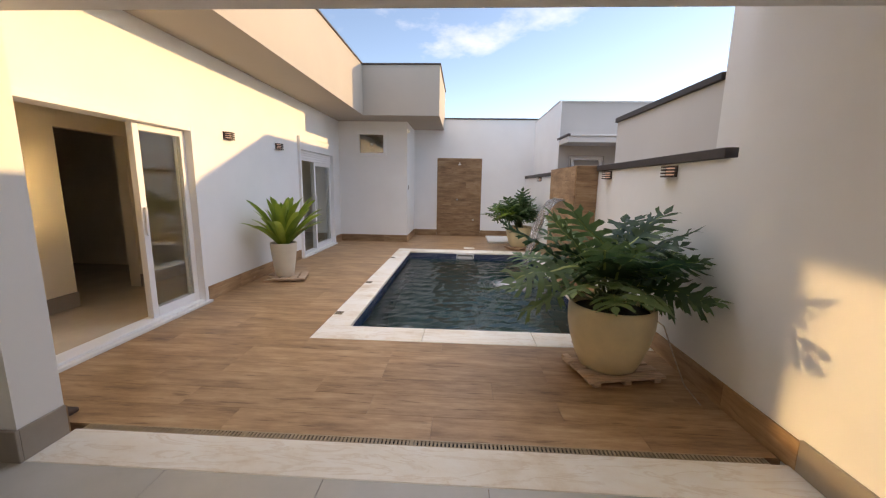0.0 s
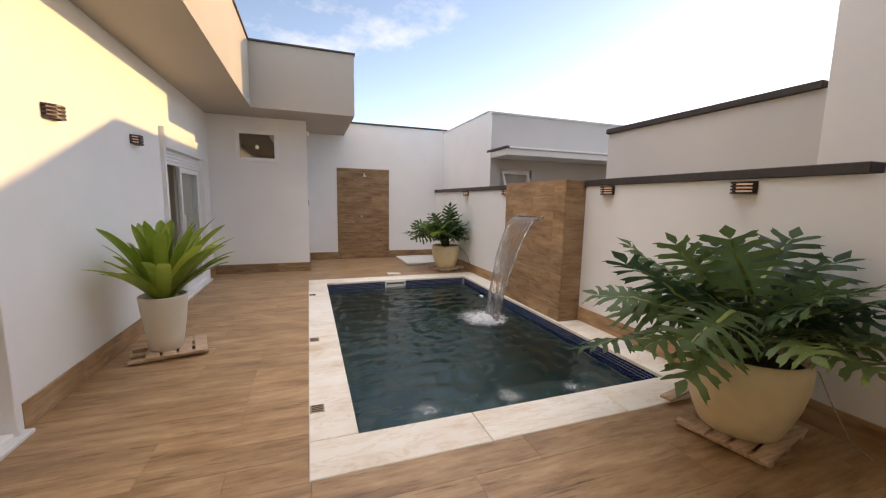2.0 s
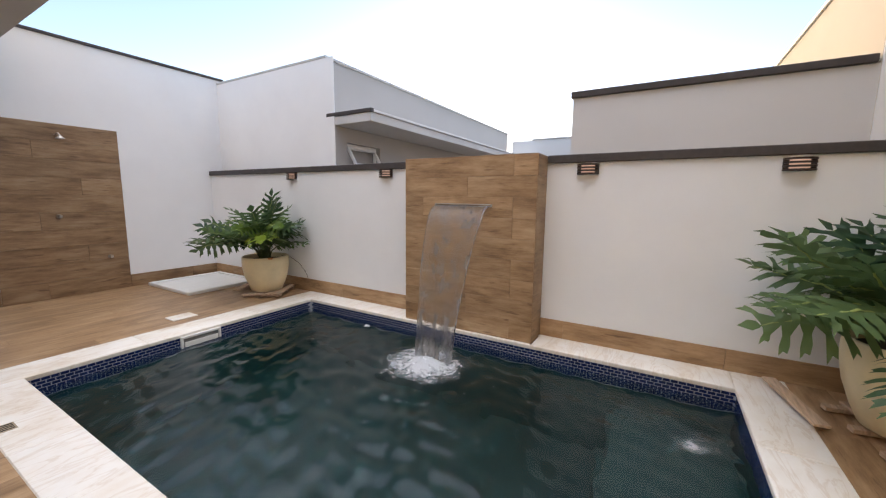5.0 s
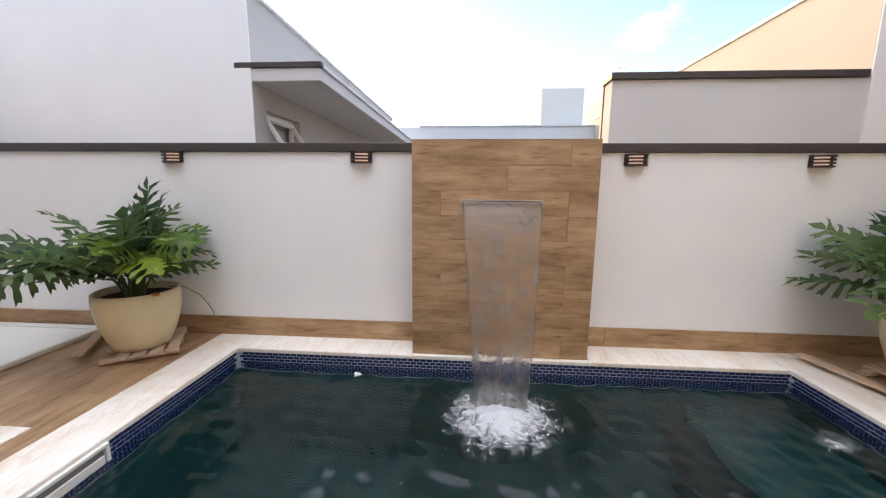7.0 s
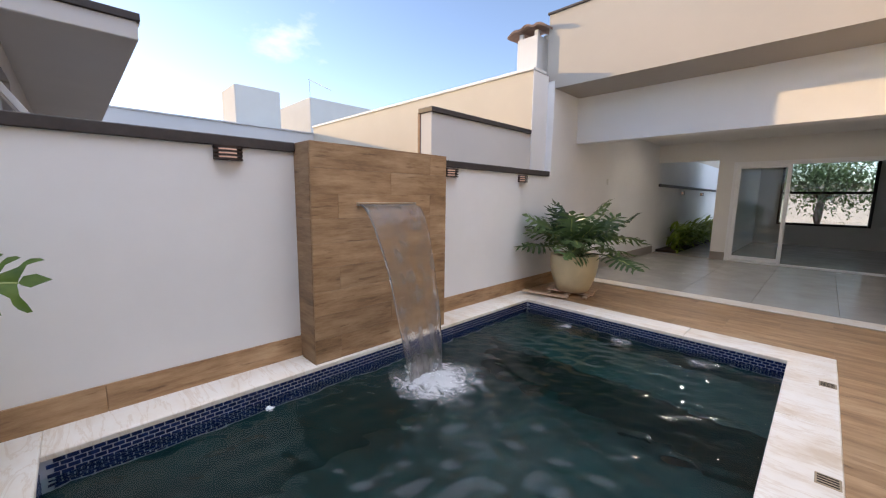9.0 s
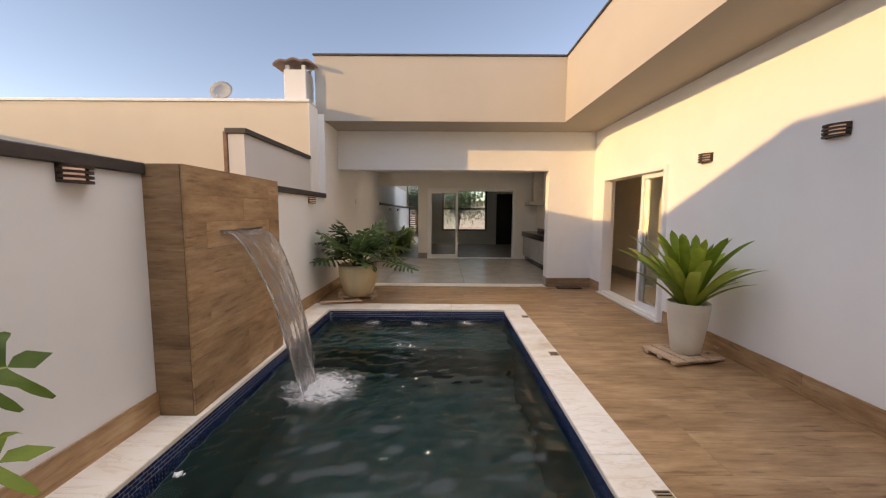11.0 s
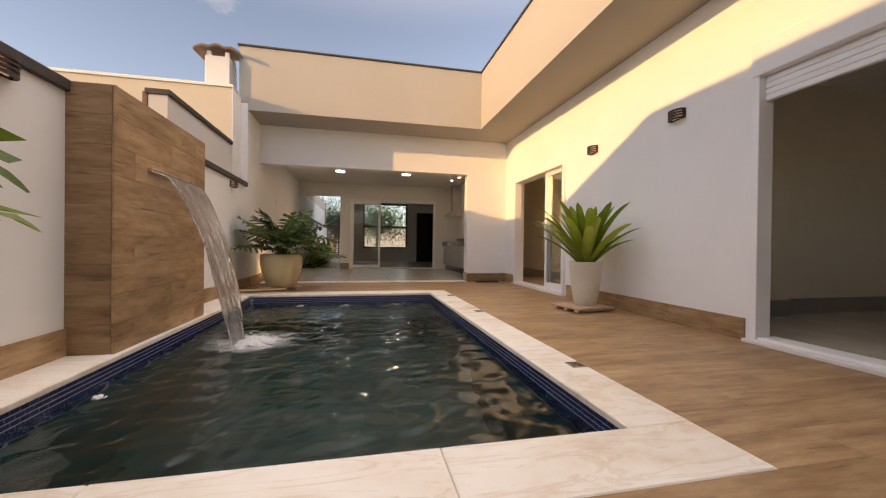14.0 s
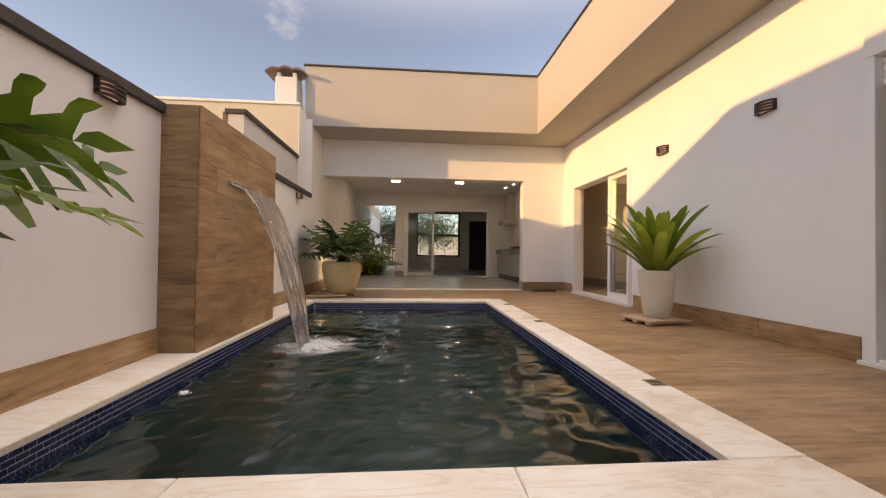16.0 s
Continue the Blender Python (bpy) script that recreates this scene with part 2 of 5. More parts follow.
def leaf_mat(name, dark, light, rough=0.45):
    m, n, l, b = nodes_of(name)
    info = n.new("ShaderNodeObjectInfo")
    t = noise_of(n, l, 9, 4)
    add = n.new("ShaderNodeMath")
    add.operation = 'MULTIPLY_ADD'
    add.inputs[1].default_value = 0.5
    l.new(t.outputs["Fac"], add.inputs[0])
    hl = n.new("ShaderNodeMath")
    hl.operation = 'MULTIPLY'
    hl.inputs[1].default_value = 0.55
    l.new(info.outputs["Random"], hl.inputs[0])
    l.new(hl.outputs[0], add.inputs[2])
    r = ramp_of(n, l, add.outputs[0], [(0.2, dark), (0.8, light)])
    l.new(r.outputs["Color"], b.inputs["Base Color"])
    b.inputs["Roughness"].default_value = rough
    b.inputs["Specular IOR Level"].default_value = 0.28
    tr = n.new("ShaderNodeBsdfTranslucent")
    l.new(r.outputs["Color"], tr.inputs["Color"])
    ms = n.new("ShaderNodeMixShader")
    ms.inputs[0].default_value = 0.38
    out = n["Material Output"]
    l.new(b.outputs[0], ms.inputs[1])
    l.new(tr.outputs[0], ms.inputs[2])
    l.new(ms.outputs[0], out.inputs["Surface"])
    fine = noise_of(n, l, 60, 2)
    bump_of(n, l, fine.outputs["Fac"], 0.2, 0.002, b)
    return m


def water_mat():
    m, n, l, b = nodes_of("pool_water")
    b.inputs["Base Color"].default_value = (0.70, 0.90, 0.86, 1)
    b.inputs["Transmission Weight"].default_value = 1.0
    b.inputs["Roughness"].default_value = 0.0
    b.inputs["IOR"].default_value = 1.333
    t = noise_of(n, l, 14, 3)
    bump_of(n, l, t.outputs["Fac"], 0.14, 0.012, b)
    return m


WALL = plain("white_wall_paint", (0.88, 0.88, 0.872), 0.75, vary=0.035, scale=1.3, grain=140, bump=0.18, depth=0.0012, spec=0.25)
PARAPET = plain("greige_wall_paint", (0.45, 0.41, 0.36), 0.8, vary=0.04, scale=1.2, grain=140, bump=0.18, depth=0.0012, spec=0.2)
NEIGHBOUR = plain("pale_house_paint", (0.66, 0.65, 0.635), 0.8, vary=0.05, scale=0.8, grain=90, bump=0.2, depth=0.002, spec=0.2)
CREAM = plain("cream_house_paint", (0.62, 0.55, 0.44), 0.8, vary=0.05, scale=0.8, grain=90, bump=0.2, depth=0.002, spec=0.2)
TRIM = plain("dark_granite_trim", (0.055, 0.045, 0.042), 0.55, vary=0.3, scale=20, bump=0.1)
CEIL = plain("ceiling_paint", (0.82, 0.81, 0.79), 0.85, vary=0.02, scale=1.0)
DECK = wood_tile("deck_porcelain", 'x', 1.12)
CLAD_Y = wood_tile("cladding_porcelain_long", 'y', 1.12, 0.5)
# same tile in a darker tone for runs along x
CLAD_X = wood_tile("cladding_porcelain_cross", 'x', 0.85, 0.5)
GROUT = plain("brown_grout", (0.34, 0.225, 0.135), 0.9, vary=0.2, scale=20)


def stone_mat():
    """Cream quartzite: cloudy tone, tan diagonal veins that differ from slab to slab, fine pits."""
    m, n, l, b = nodes_of("pale_quartzite")
    big = noise_of(n, l, 1.6, 6, 0.62, (1.0, 1.6, 1.0), True)
    r = ramp_of(n, l, big.outputs["Fac"], [(0.30, (0.66, 0.54, 0.40)), (0.44, (0.82, 0.75, 0.65)), (0.58, (0.87, 0.83, 0.76)), (0.75, (0.78, 0.72, 0.63))])
    vein = noise_of(n, l, 2.2, 5, 0.6, (0.7, 3.2, 1.0), True)
    vein.inputs["Distortion"].default_value = 1.2
    vr = ramp_of(n, l, vein.outputs["Fac"], [(0.46, (0, 0, 0)), (0.5, (0.32, 0.32, 0.32)), (0.53, (0, 0, 0))])
    mix = n.new("ShaderNodeMixRGB")
    mix.inputs["Color2"].default_value = (0.56, 0.41, 0.25, 1)
    l.new(vr.outputs["Color"], mix.inputs["Fac"])
    l.new(r.outputs["Color"], mix.inputs["Color1"])
    l.new(mix.outputs["Color"], b.inputs["Base Color"])
    b.inputs["Roughness"].default_value = 0.55
    fine = noise_of(n, l, 70, 4)
    bump_of(n, l, fine.outputs["Fac"], 0.35, 0.002, b)
    return m


STONE = stone_mat()
MARBLE = plain("white_marble_sill", (0.80, 0.79, 0.77), 0.35, vary=0.06, scale=4)
ALU = plain("white_lacquered_aluminium", (0.88, 0.88, 0.88), 0.5, vary=0.02, scale=3, bump=0.05)
BLACKALU = plain("black_aluminium", (0.015, 0.015, 0.016), 0.4, vary=0.1, scale=8, bump=0.05)
GLASS = glass_of("window_glass", (0.93, 0.97, 0.95))
DARKGLASS = glass_of("mirrored_window_glass", (0.22, 0.22, 0.21), 0.0, 2.2)
RUBBER = plain("dark_gasket", (0.02, 0.02, 0.02), 0.7)
TILE_FLOOR = plain("grey_polished_porcelain", (0.50, 0.48, 0.44), 0.24, vary=0.10, scale=2.2, grain=30, bump=0.03)
ROOM_FLOOR = plain("beige_polished_porcelain", (0.72, 0.63, 0.50), 0.18, vary=0.10, scale=2.2, grain=30, bump=0.03)
BASE_GREY = plain("taupe_baseboard_tile", (0.33, 0.29, 0.25), 0.35, vary=0.1, scale=5)
INNER = plain("interior_wall_paint", (0.86, 0.76, 0.60), 0.8, vary=0.03, scale=1.5)
LIVING = plain("pale_grey_interior_paint", (0.82, 0.80, 0.755), 0.8, vary=0.03, scale=1.5)
CABINET = plain("grey_cabinet_lacquer", (0.40, 0.40, 0.39), 0.45, vary=0.04, scale=2.0, bump=0.05)
POT = plain("cream_glazed_pot", (0.76, 0.64, 0.40), 0.35, vary=0.12, scale=4, grain=40, bump=0.1)
POT_PALE = plain("bone_white_pot", (0.74, 0.69, 0.58), 0.45, vary=0.08, scale=4, grain=40, bump=0.1)
SOIL = plain("potting_soil", (0.05, 0.032, 0.02), 0.95, vary=0.5, scale=30, grain=80, bump=1.0, depth=0.01)
PALLET = plain("weathered_pine", (0.60, 0.43, 0.30), 0.8, vary=0.35, scale=6, grain=60, bump=0.5, stretch=(1, 8, 8))
MOSAIC = plain("navy_glass_mosaic", (0.018, 0.036, 0.125), 0.18, vary=0.5, scale=26, bump=0.05)
MOSAIC_GROUT = plain("mosaic_grout", (0.46, 0.50, 0.58), 0.8, vary=0.1, scale=20)
BASIN = plain("deep_blue_green_basin", (0.0085, 0.058, 0.062), 0.5, vary=0.35, scale=2.0, grain=40)
WATER = water_mat()
STEEL = plain("brushed_steel", (0.62, 0.60, 0.57), 0.3, 1.0, vary=0.08, scale=8, bump=0.05)
PLASTIC = plain("white_plastic", (0.80, 0.80, 0.77), 0.4, vary=0.05, scale=6, bump=0.05)
SCONCE = plain("bronze_lacquer", (0.05, 0.032, 0.026), 0.45, 0.2, vary=0.15, scale=20, bump=0.05)
WARM = glow("warm_lamp_glass", (0.78, 0.52, 0.40), 0.06)
LED = glow("led_panel_white", (1.0, 0.90, 0.74), 8.0)
GRATE = plain("drain_grate", (0.42, 0.33, 0.22), 0.45, 0.3, vary=0.2, scale=20)
DARK = plain("drain_shadow", (0.012, 0.010, 0.009), 0.9)
ASPHALT = plain("ground_earth", (0.16, 0.12, 0.085), 0.95, vary=0.3, scale=1.0, grain=30, bump=0.6, depth=0.01)
PHILO = leaf_mat("philodendron_leaf", (0.020, 0.055, 0.028), (0.135, 0.205, 0.075), 0.4)
# yellower, brighter green for the arching leaves
YELLOWISH = leaf_mat("yellowish_philodendron_leaf", (0.045, 0.10, 0.012), (0.23, 0.31, 0.03), 0.4)
RIB = plain("pale_green_rib", (0.30, 0.36, 0.10), 0.5, vary=0.2, scale=12)
POT_GRAVEL = plain("pale_dry_bedding", (0.55, 0.46, 0.36), 0.95, vary=0.4, scale=40, grain=90, bump=1.0, depth=0.008)
BROM = leaf_mat("bromeliad_leaf", (0.12, 0.21, 0.022), (0.38, 0.46, 0.07), 0.3)
STEM = plain("green_stalk", (0.10, 0.13, 0.05), 0.5, vary=0.3, scale=12)
GRANITE = plain("black_granite", (0.015, 0.015, 0.016), 0.15, vary=0.4, scale=60, bump=0.02)
BARK = plain("tree_bark", (0.16, 0.12, 0.09), 0.9, vary=0.4, scale=9, grain=30, bump=1.0, depth=0.02)
FOAM = plain("white_foam", (0.85, 0.88, 0.90), 0.5, vary=0.05, scale=40, grain=60, bump=0.6, depth=0.01)
ROOF_TILE = plain("old_roof_tile", (0.20, 0.13, 0.10), 0.85, vary=0.4, scale=9, bump=0.5)

# ---- plan, in metres ----
XL, XR, XF = -3.14, 1.99, 1.955    # house wall, boundary wall and its stretch past the cascade, faces to the pool
YO, YJ = 1.84, 1.60           # veranda opening, outer and inner face
XJ = -2.235                   # its jamb
YP, XP = 2.66, -2.26          # parapet faces
ZS, ZT = 3.10, 4.20           # soffit, parapet top
YB, YW, XW = 11.29, 9.81, -1.355
PX0, PX1, PY0, PY1 = -1.085, 1.64, 3.72, 8.424      # pool, inside
QX0, QY0, QY1 = -1.385, 3.38, 8.77                  # coping, outside
WZ = -0.13                    # water
YV = -2.75                    # veranda's back wall
ZV = 0.012                     # veranda floor
ZVC = 2.78                    # veranda ceiling
YL = -8.5                     # living room's far wall
XH = -8.0                     # far side of the house

# ---- ground ----
structure("ground", cells([-400, XH, -4.0, -1.7, PX0 - 0.25, PX1 + 0.25, 10, 400], [-400, YL, 1.5, PY0 - 0.25, PY1 + 0.25, 12, 400], [-0.5, -0.12],
          lambda x, y, z: PX0 - 0.25 < x < PX1 + 0.25 and PY0 - 0.25 < y < PY1 + 0.25), ASPHALT, "bare brown earth ground around the houses", "ground")

# ---- house walls ----
T = 0.18
D1 = (2.39, 4.37, 2.16)
D2 = (7.30, 9.25, 2.43)


def house_hole(x, y, z):
    return (D1[0] < y < D1[1] and z < D1[2]) or (D2[0] < y < D2[1] and z < D2[2])


wall_house = structure("wall_house", cells([XL - T, XL], [YO - 0.24, D1[0], D1[1], D2[0], D2[1], YW], [-0.1, D1[2], D2[2], ZS], house_hole), WALL,
                       "white painted house wall with two sliding doors", "wall")
structure("wall_bathroom", cells([XL - T, -2.66, -1.895, XW], [YW, YW + 0.16], [-0.1, 2.245, 2.845, ZS], lambda x, y, z: -2.66 < x < -1.895 and 2.245 < z < 2.845), WALL,
          "white painted wall with a small high window", "wall")
structure("wall_bathroom_side", box(XW - 0.16, XW, YW + 0.16, YB, -0.1, ZS), WALL, "white painted side wall of the recess", "wall")
structure("wall_back", box(XL - T, 2.25, YB, YB + 0.16, -0.1, 3.41), WALL, "white painted rear boundary wall", "wall")
structure("trim_back_wall", box(-0.479, 2.27, YB - 0.025, YB + 0.19, 3.41, 3.45, 0.006), TRIM, "thin dark coping on the rear wall", "trim")
structure("wall_veranda_front", cells([XL, XJ, XR], [YJ, YO], [-0.1, 2.35, ZS], lambda x, y, z: x > XJ and z < 2.35), WALL,
          "white painted wall and beam over the veranda opening", "wall")
ZK = ZS + 0.12                # top of the soffit slab, where the parapets begin
structure("wall_parapet_veranda", box(XP, 2.134, YP - 0.15, YP, ZK, ZT), PARAPET, "greige painted parapet over the veranda", "wall")
structure("wall_parapet_house", box(XP - 0.15, XP, YP - 0.15, 8.94, ZK, ZT), PARAPET, "greige painted parapet along the house", "wall")
structure("wall_parapet_box", cells([XP - 0.15, -0.629, -0.479], [8.94, 9.09, YB + 0.16], [ZK, ZT], lambda x, y, z: x < -0.629 and y > 9.09), PARAPET,
          "greige painted parapet box jutting over the recess", "wall")
for nm, b in (("trim_parapet_veranda", (XP - 0.03, 2.16, YP - 0.18, YP + 0.025, ZT, ZT + 0.035)),
              ("trim_parapet_house", (XP - 0.18, XP + 0.025, YP + 0.025, 8.915, ZT, ZT + 0.035)),
              ("trim_parapet_box", (XP - 0.18, -0.454, 8.915, 9.115, ZT, ZT + 0.035)),
              ("trim_parapet_box_side", (-0.654, -0.454, 9.115, YB + 0.18, ZT, ZT + 0.035))):
    structure(nm, box(*b, 0.006), TRIM, "thin dark coping on the parapet", "trim")
structure("ceiling_soffit", cells([XH, XP, -0.479, XR], [YO, YP, 8.94, YB + 0.16], [ZS, ZK],
          lambda x, y, z: (x > XP and YP < y < 8.94) or (x > -0.479 and y > YP)), PARAPET, "painted soffit under the eaves", "ceiling")
structure("ceiling_roof_slab", box(XH, XR, YL - 0.2, YP - 0.15, ZK + 0.005, ZK + 0.2), CEIL, "flat roof slab over the house", "ceiling")
structure("wall_veranda_right", boxes([(XR, 2.134, YV - 0.15, 2.655, -0.1, ZK - 0.002), (XR, 2.134, YV - 0.15, YP - 0.152, ZK - 0.002, ZT - 0.002)]), WALL, "tall white side wall of the veranda", "wall")

# ---- boundary wall ----
structure("wall_boundary", boxes([(XR, 2.17, 2.655, 6.80, -0.1, 1.75), (XF, 2.17, 6.80, YB, -0.1, 1.75)]), WALL, "low white boundary wall beside the pool", "wall")
structure("trim_boundary", boxes([(1.955, 2.2, 2.735, 5.32, 1.75, 1.826), (1.922, 2.2, 6.832, YB, 1.75, 1.826)], 0.006), TRIM, "dark stone coping on the boundary wall", "trim")
structure("wall_upper_boundary", box(2.116, 2.30, 3.08, 5.142, 1.82, 2.37), NEIGHBOUR, "white upper wall set back on the boundary wall", "wall")
structure("trim_upper_boundary", box(2.085, 2.33, 3.1, 5.16, 2.37, 2.43, 0.006), TRIM, "dark stone coping on the upper wall", "trim")
structure("downpipe", box(2.30, 2.36, 5.02, 5.15, 1.2, 2.40, 0.012), plain("rusty_brown_pipe", (0.22, 0.12, 0.08), 0.6, vary=0.3, scale=9),
          "brown square pipe at the end of the upper wall", "pipe")

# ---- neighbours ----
# front walls in a darker greige than the white flank
FRONT = plain("greige_front", (0.47, 0.45, 0.43), 0.8, vary=0.05, scale=0.8, grain=90, bump=0.2, depth=0.002, spec=0.2)
house = thing("neighbour_house", "pale rendered neighbouring house with a deep concrete eave", "house", (0, 0, 0))
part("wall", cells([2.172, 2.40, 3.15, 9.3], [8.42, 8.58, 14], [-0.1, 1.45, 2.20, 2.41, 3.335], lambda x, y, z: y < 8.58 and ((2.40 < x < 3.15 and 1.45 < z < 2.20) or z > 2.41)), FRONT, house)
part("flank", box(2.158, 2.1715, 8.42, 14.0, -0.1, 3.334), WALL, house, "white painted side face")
part("eave", box(2.172, 9.3, 7.755, 8.579, 2.412, 2.53, 0.006), NEIGHBOUR, house, "white concrete eave slab")
part("flashing", box(2.155, 2.215, 7.74, 8.579, 2.53, 2.58, 0.004), TRIM, house, "dark metal flashing")
part("eave_coping", box(2.2155, 9.32, 7.735, 8.579, 2.531, 2.566, 0.004), plain("white_eave_coping", (0.74, 0.73, 0.71), 0.7), house, "white eave coping")
part("flashing", box(2.15, 9.32, 8.555, 14.02, 3.335, 3.37, 0.004), plain("pale_coping", (0.55, 0.54, 0.52), 0.7), house, "pale coping")
win = part("window", boxes([(2.40, 3.15, 8.50, 8.54, 2.15, 2.20), (2.40, 3.15, 8.50, 8.54, 1.45, 1.50), (2.40, 2.45, 8.50, 8.54, 1.50, 2.15), (3.10, 3.15, 8.50, 8.54, 1.50, 2.15)], 0.004), ALU, house, "white aluminium window")
part("pane", box(2.45, 3.10, 8.515, 8.525, 1.50, 1.85), GLASS, win)
sash = mesh_object("sash", boxes([(2.46, 3.09, -0.02, 0.02, 0, 0.04), (2.46, 3.09, -0.02, 0.02, -0.3, -0.26), (2.46, 2.50, -0.02, 0.02, -0.26, 0), (3.05, 3.09, -0.02, 0.02, -0.26, 0)], 0.004), ALU)
sash.parent, sash.location, sash.rotation_euler = win, (0, 8.47, 2.12), (radians(-32), 0, 0)

cream = thing("cream_house", "cream rendered neighbouring house with a flat parapet", "house", (0, 0, 0))
part("wall", box(2.116, 9.3, 2.725, 3.08, -0.1, 3.30), CREAM, cream)
part("wall", box(2.19, 9.3, -14, 2.715, -0.1, 3.30), CREAM, cream)
part("wall", box(2.102, 2.1155, 2.657, 3.078, 1.828, 3.298), WALL, cream, "white painted side face")
part("coping", box(2.09, 9.32, 2.75, 3.105, 3.30, 3.345, 0.005), plain("white_coping", (0.78, 0.76, 0.72), 0.6), cream, "white coping")
part("roof_ridge", box(2.4, 9.0, 1.6, 2.3, 3.30, 3.52, 0.02), NEIGHBOUR, cream)
chim = part("chimney", box(2.24, 2.62, 2.42, 2.80, 3.30, 3.92, 0.01), NEIGHBOUR, cream, "white rendered chimney")
for lx in (2.26, 2.54):
    for ly in (2.44, 2.72):
        part("leg", box(lx, lx + 0.06, ly, ly + 0.06, 3.92, 4.0), NEIGHBOUR, chim)


def tile_cap():
    bm = bmesh.new()
    n = 28
    rows = []
    for j in range(2):
        for k in (0, 1):
            rows.append([bm.verts.new((2.08 + 0.70 * i / n, 2.36 + 0.50 * j, 3.995 + 0.035 * k + 0.035 * abs(math.sin(3.0 * math.pi * i / n)) + 0.06 * math.sin(math.pi * i / n) - 0.03 * j)) for i in range(n + 1)])
    for i in range(n):
        for a, b in ((1, 3), (2, 0), (0, 1), (3, 2)):
            bm.faces.new([rows[a][i], rows[a][i + 1], rows[b][i + 1], rows[b][i]])
    for i in (0, n):
        bm.faces.new([rows[0][i], rows[1][i], rows[3][i], rows[2][i]])
    return bm


part("cap", tile_cap(), ROOF_TILE, chim, "curved old clay roof tiles")

grey = thing("garden_wall", "long pale grey rendered wall of the neighbouring yard", "wall", (0, 0, 0))
part("wall", box(9.3, 9.5, 3.08, 8.42, -0.1, 3.12), NEIGHBOUR, grey)
part("coping", box(9.27, 9.53, 3.105, 7.80, 3.12, 3.16, 0.005), plain("grey_coping", (0.5, 0.5, 0.5), 0.7), grey)
back = thing("rear_house", "pale house with a low parapet behind the yard", "house", (0, 0, 0))
GREYHOUSE = plain("grey_house_paint", (0.50, 0.50, 0.49), 0.8, vary=0.06, scale=0.8, grain=90, bump=0.2, depth=0.002, spec=0.2)
part("wall", box(12.0, 16, -2, 5.2, -0.1, 3.55), GREYHOUSE, back)
part("coping", box(11.96, 16.04, -2.04, 5.24, 3.55, 3.6), GREYHOUSE, back)
tank = part("water_tower", box(14.0, 15.6, 2.1, 3.7, 3.6, 5.3, 0.03), GREYHOUSE, back, "pale rendered roof tank block")
part("gable", box(14.0, 18, -2.6, 0.9, 3.6, 5.35, 0.02), GREYHOUSE, back, "pale upper storey block")
ant = thing("antenna", "thin metal television aerial on a roof", "antenna", (14.2, 0.8, 5.35))
part("mast", tube([(0, 0, 0), (0, 0, 0.75)], 0.018, 6), STEEL, ant)
part("boom", tube([(0, 0.05, 0.73), (0, -0.95, 0.50)], 0.014, 6), STEEL, ant)
dish = thing("satellite_dish", "grey satellite dish on the neighbouring roof", "dish", (7.3, -3.5, 3.30))
dm = lathe([(0.0, 0.0), (0.14, 0.011), (0.24, 0.044), (0.35, 0.095), (0.357, 0.115), (0.24, 0.063), (0.14, 0.027), (0.0, 0.016)], 32)
bmesh.ops.transform(dm, matrix=pose(0, 0, 2.16, -68, 0, 6), verts=dm.verts)
part("reflector", dm, plain("grey_dish", (0.30, 0.30, 0.30), 0.6), dish, smooth=True)
part("mast", tube([(0, -0.05, 0), (0, -0.05, 2.1)], 0.03, 8), STEEL, dish)
part("arm", tube([(0, -0.05, 1.75), (0, 0.36, 1.98)], 0.018, 6), STEEL, dish)

# ---- cascade pillar ----
structure("wall_cascade", box(1.69, 2.17, 5.34, 6.816, -0.1, 1.812), GROUT, "pillar clad in wood-look tiles with a water spout", "wall")
pillar = bpy.data.objects["wall_cascade"]

# ---- pool ----
def pool_hole(x, y, z):
    return PX0 < x < PX1 and PY0 < y < PY1 and z > -1.5


pool = structure("pool", cells([PX0 - 0.2, PX0, PX1, PX1 + 0.2], [PY0 - 0.2, PY0, PY1, PY1 + 0.2], [-1.7, -1.5, -0.034], pool_hole), BASIN,
                 "rectangular in-ground pool with a dark blue tiled basin", "pool")
part("bench", box(PX0 + 0.002, PX1 - 0.002, PY0 + 0.002, PY0 + 0.85, -1.5, -0.62, 0.03), BASIN, pool, "submerged bench")


def ripple(x, y):
    z = 0.0
    for a, kx, ky, p in WAVES:
        z += 0.86 * a * math.sin(kx * x + ky * y + p)
    d = math.hypot(x - 1.0, y - 6.10)
    z += 0.012 * math.exp(-d / 0.7) * math.sin(24 * d - 1.0) + 0.010 * math.exp(-(d / 0.25) ** 2)
    return z


WAVES = []
rng = random.Random(5)
for lam, amp in ((0.62, 0.0024), (0.47, 0.0024), (0.38, 0.0022), (0.31, 0.0020), (0.26, 0.0017), (0.22, 0.0018), (0.185, 0.0018), (0.155, 0.0016), (0.13, 0.0013), (0.112, 0.0010), (0.24, 0.0018), (0.17, 0.0015)):
    a = rng.uniform(-0.9, 0.9) + (1.57 if rng.random() < 0.6 else 0.4)
    WAVES.append((amp, 2 * math.pi / lam * math.cos(a), 2 * math.pi / lam * math.sin(a), rng.uniform(0, 6.28)))
bm = bmesh.new()
nx, ny = 150, 260
grid = [[bm.verts.new((PX0 + (PX1 - PX0) * i / nx, PY0 + (PY1 - PY0) * j / ny, WZ + ripple(PX0 + (PX1 - PX0) * i / nx, PY0 + (PY1 - PY0) * j / ny))) for i in range(nx + 1)] for j in range(ny + 1)]
for j in range(ny):
    for i in range(nx):
        bm.faces.new([grid[j][i], grid[j][i + 1], grid[j + 1][i + 1], grid[j + 1][i]])
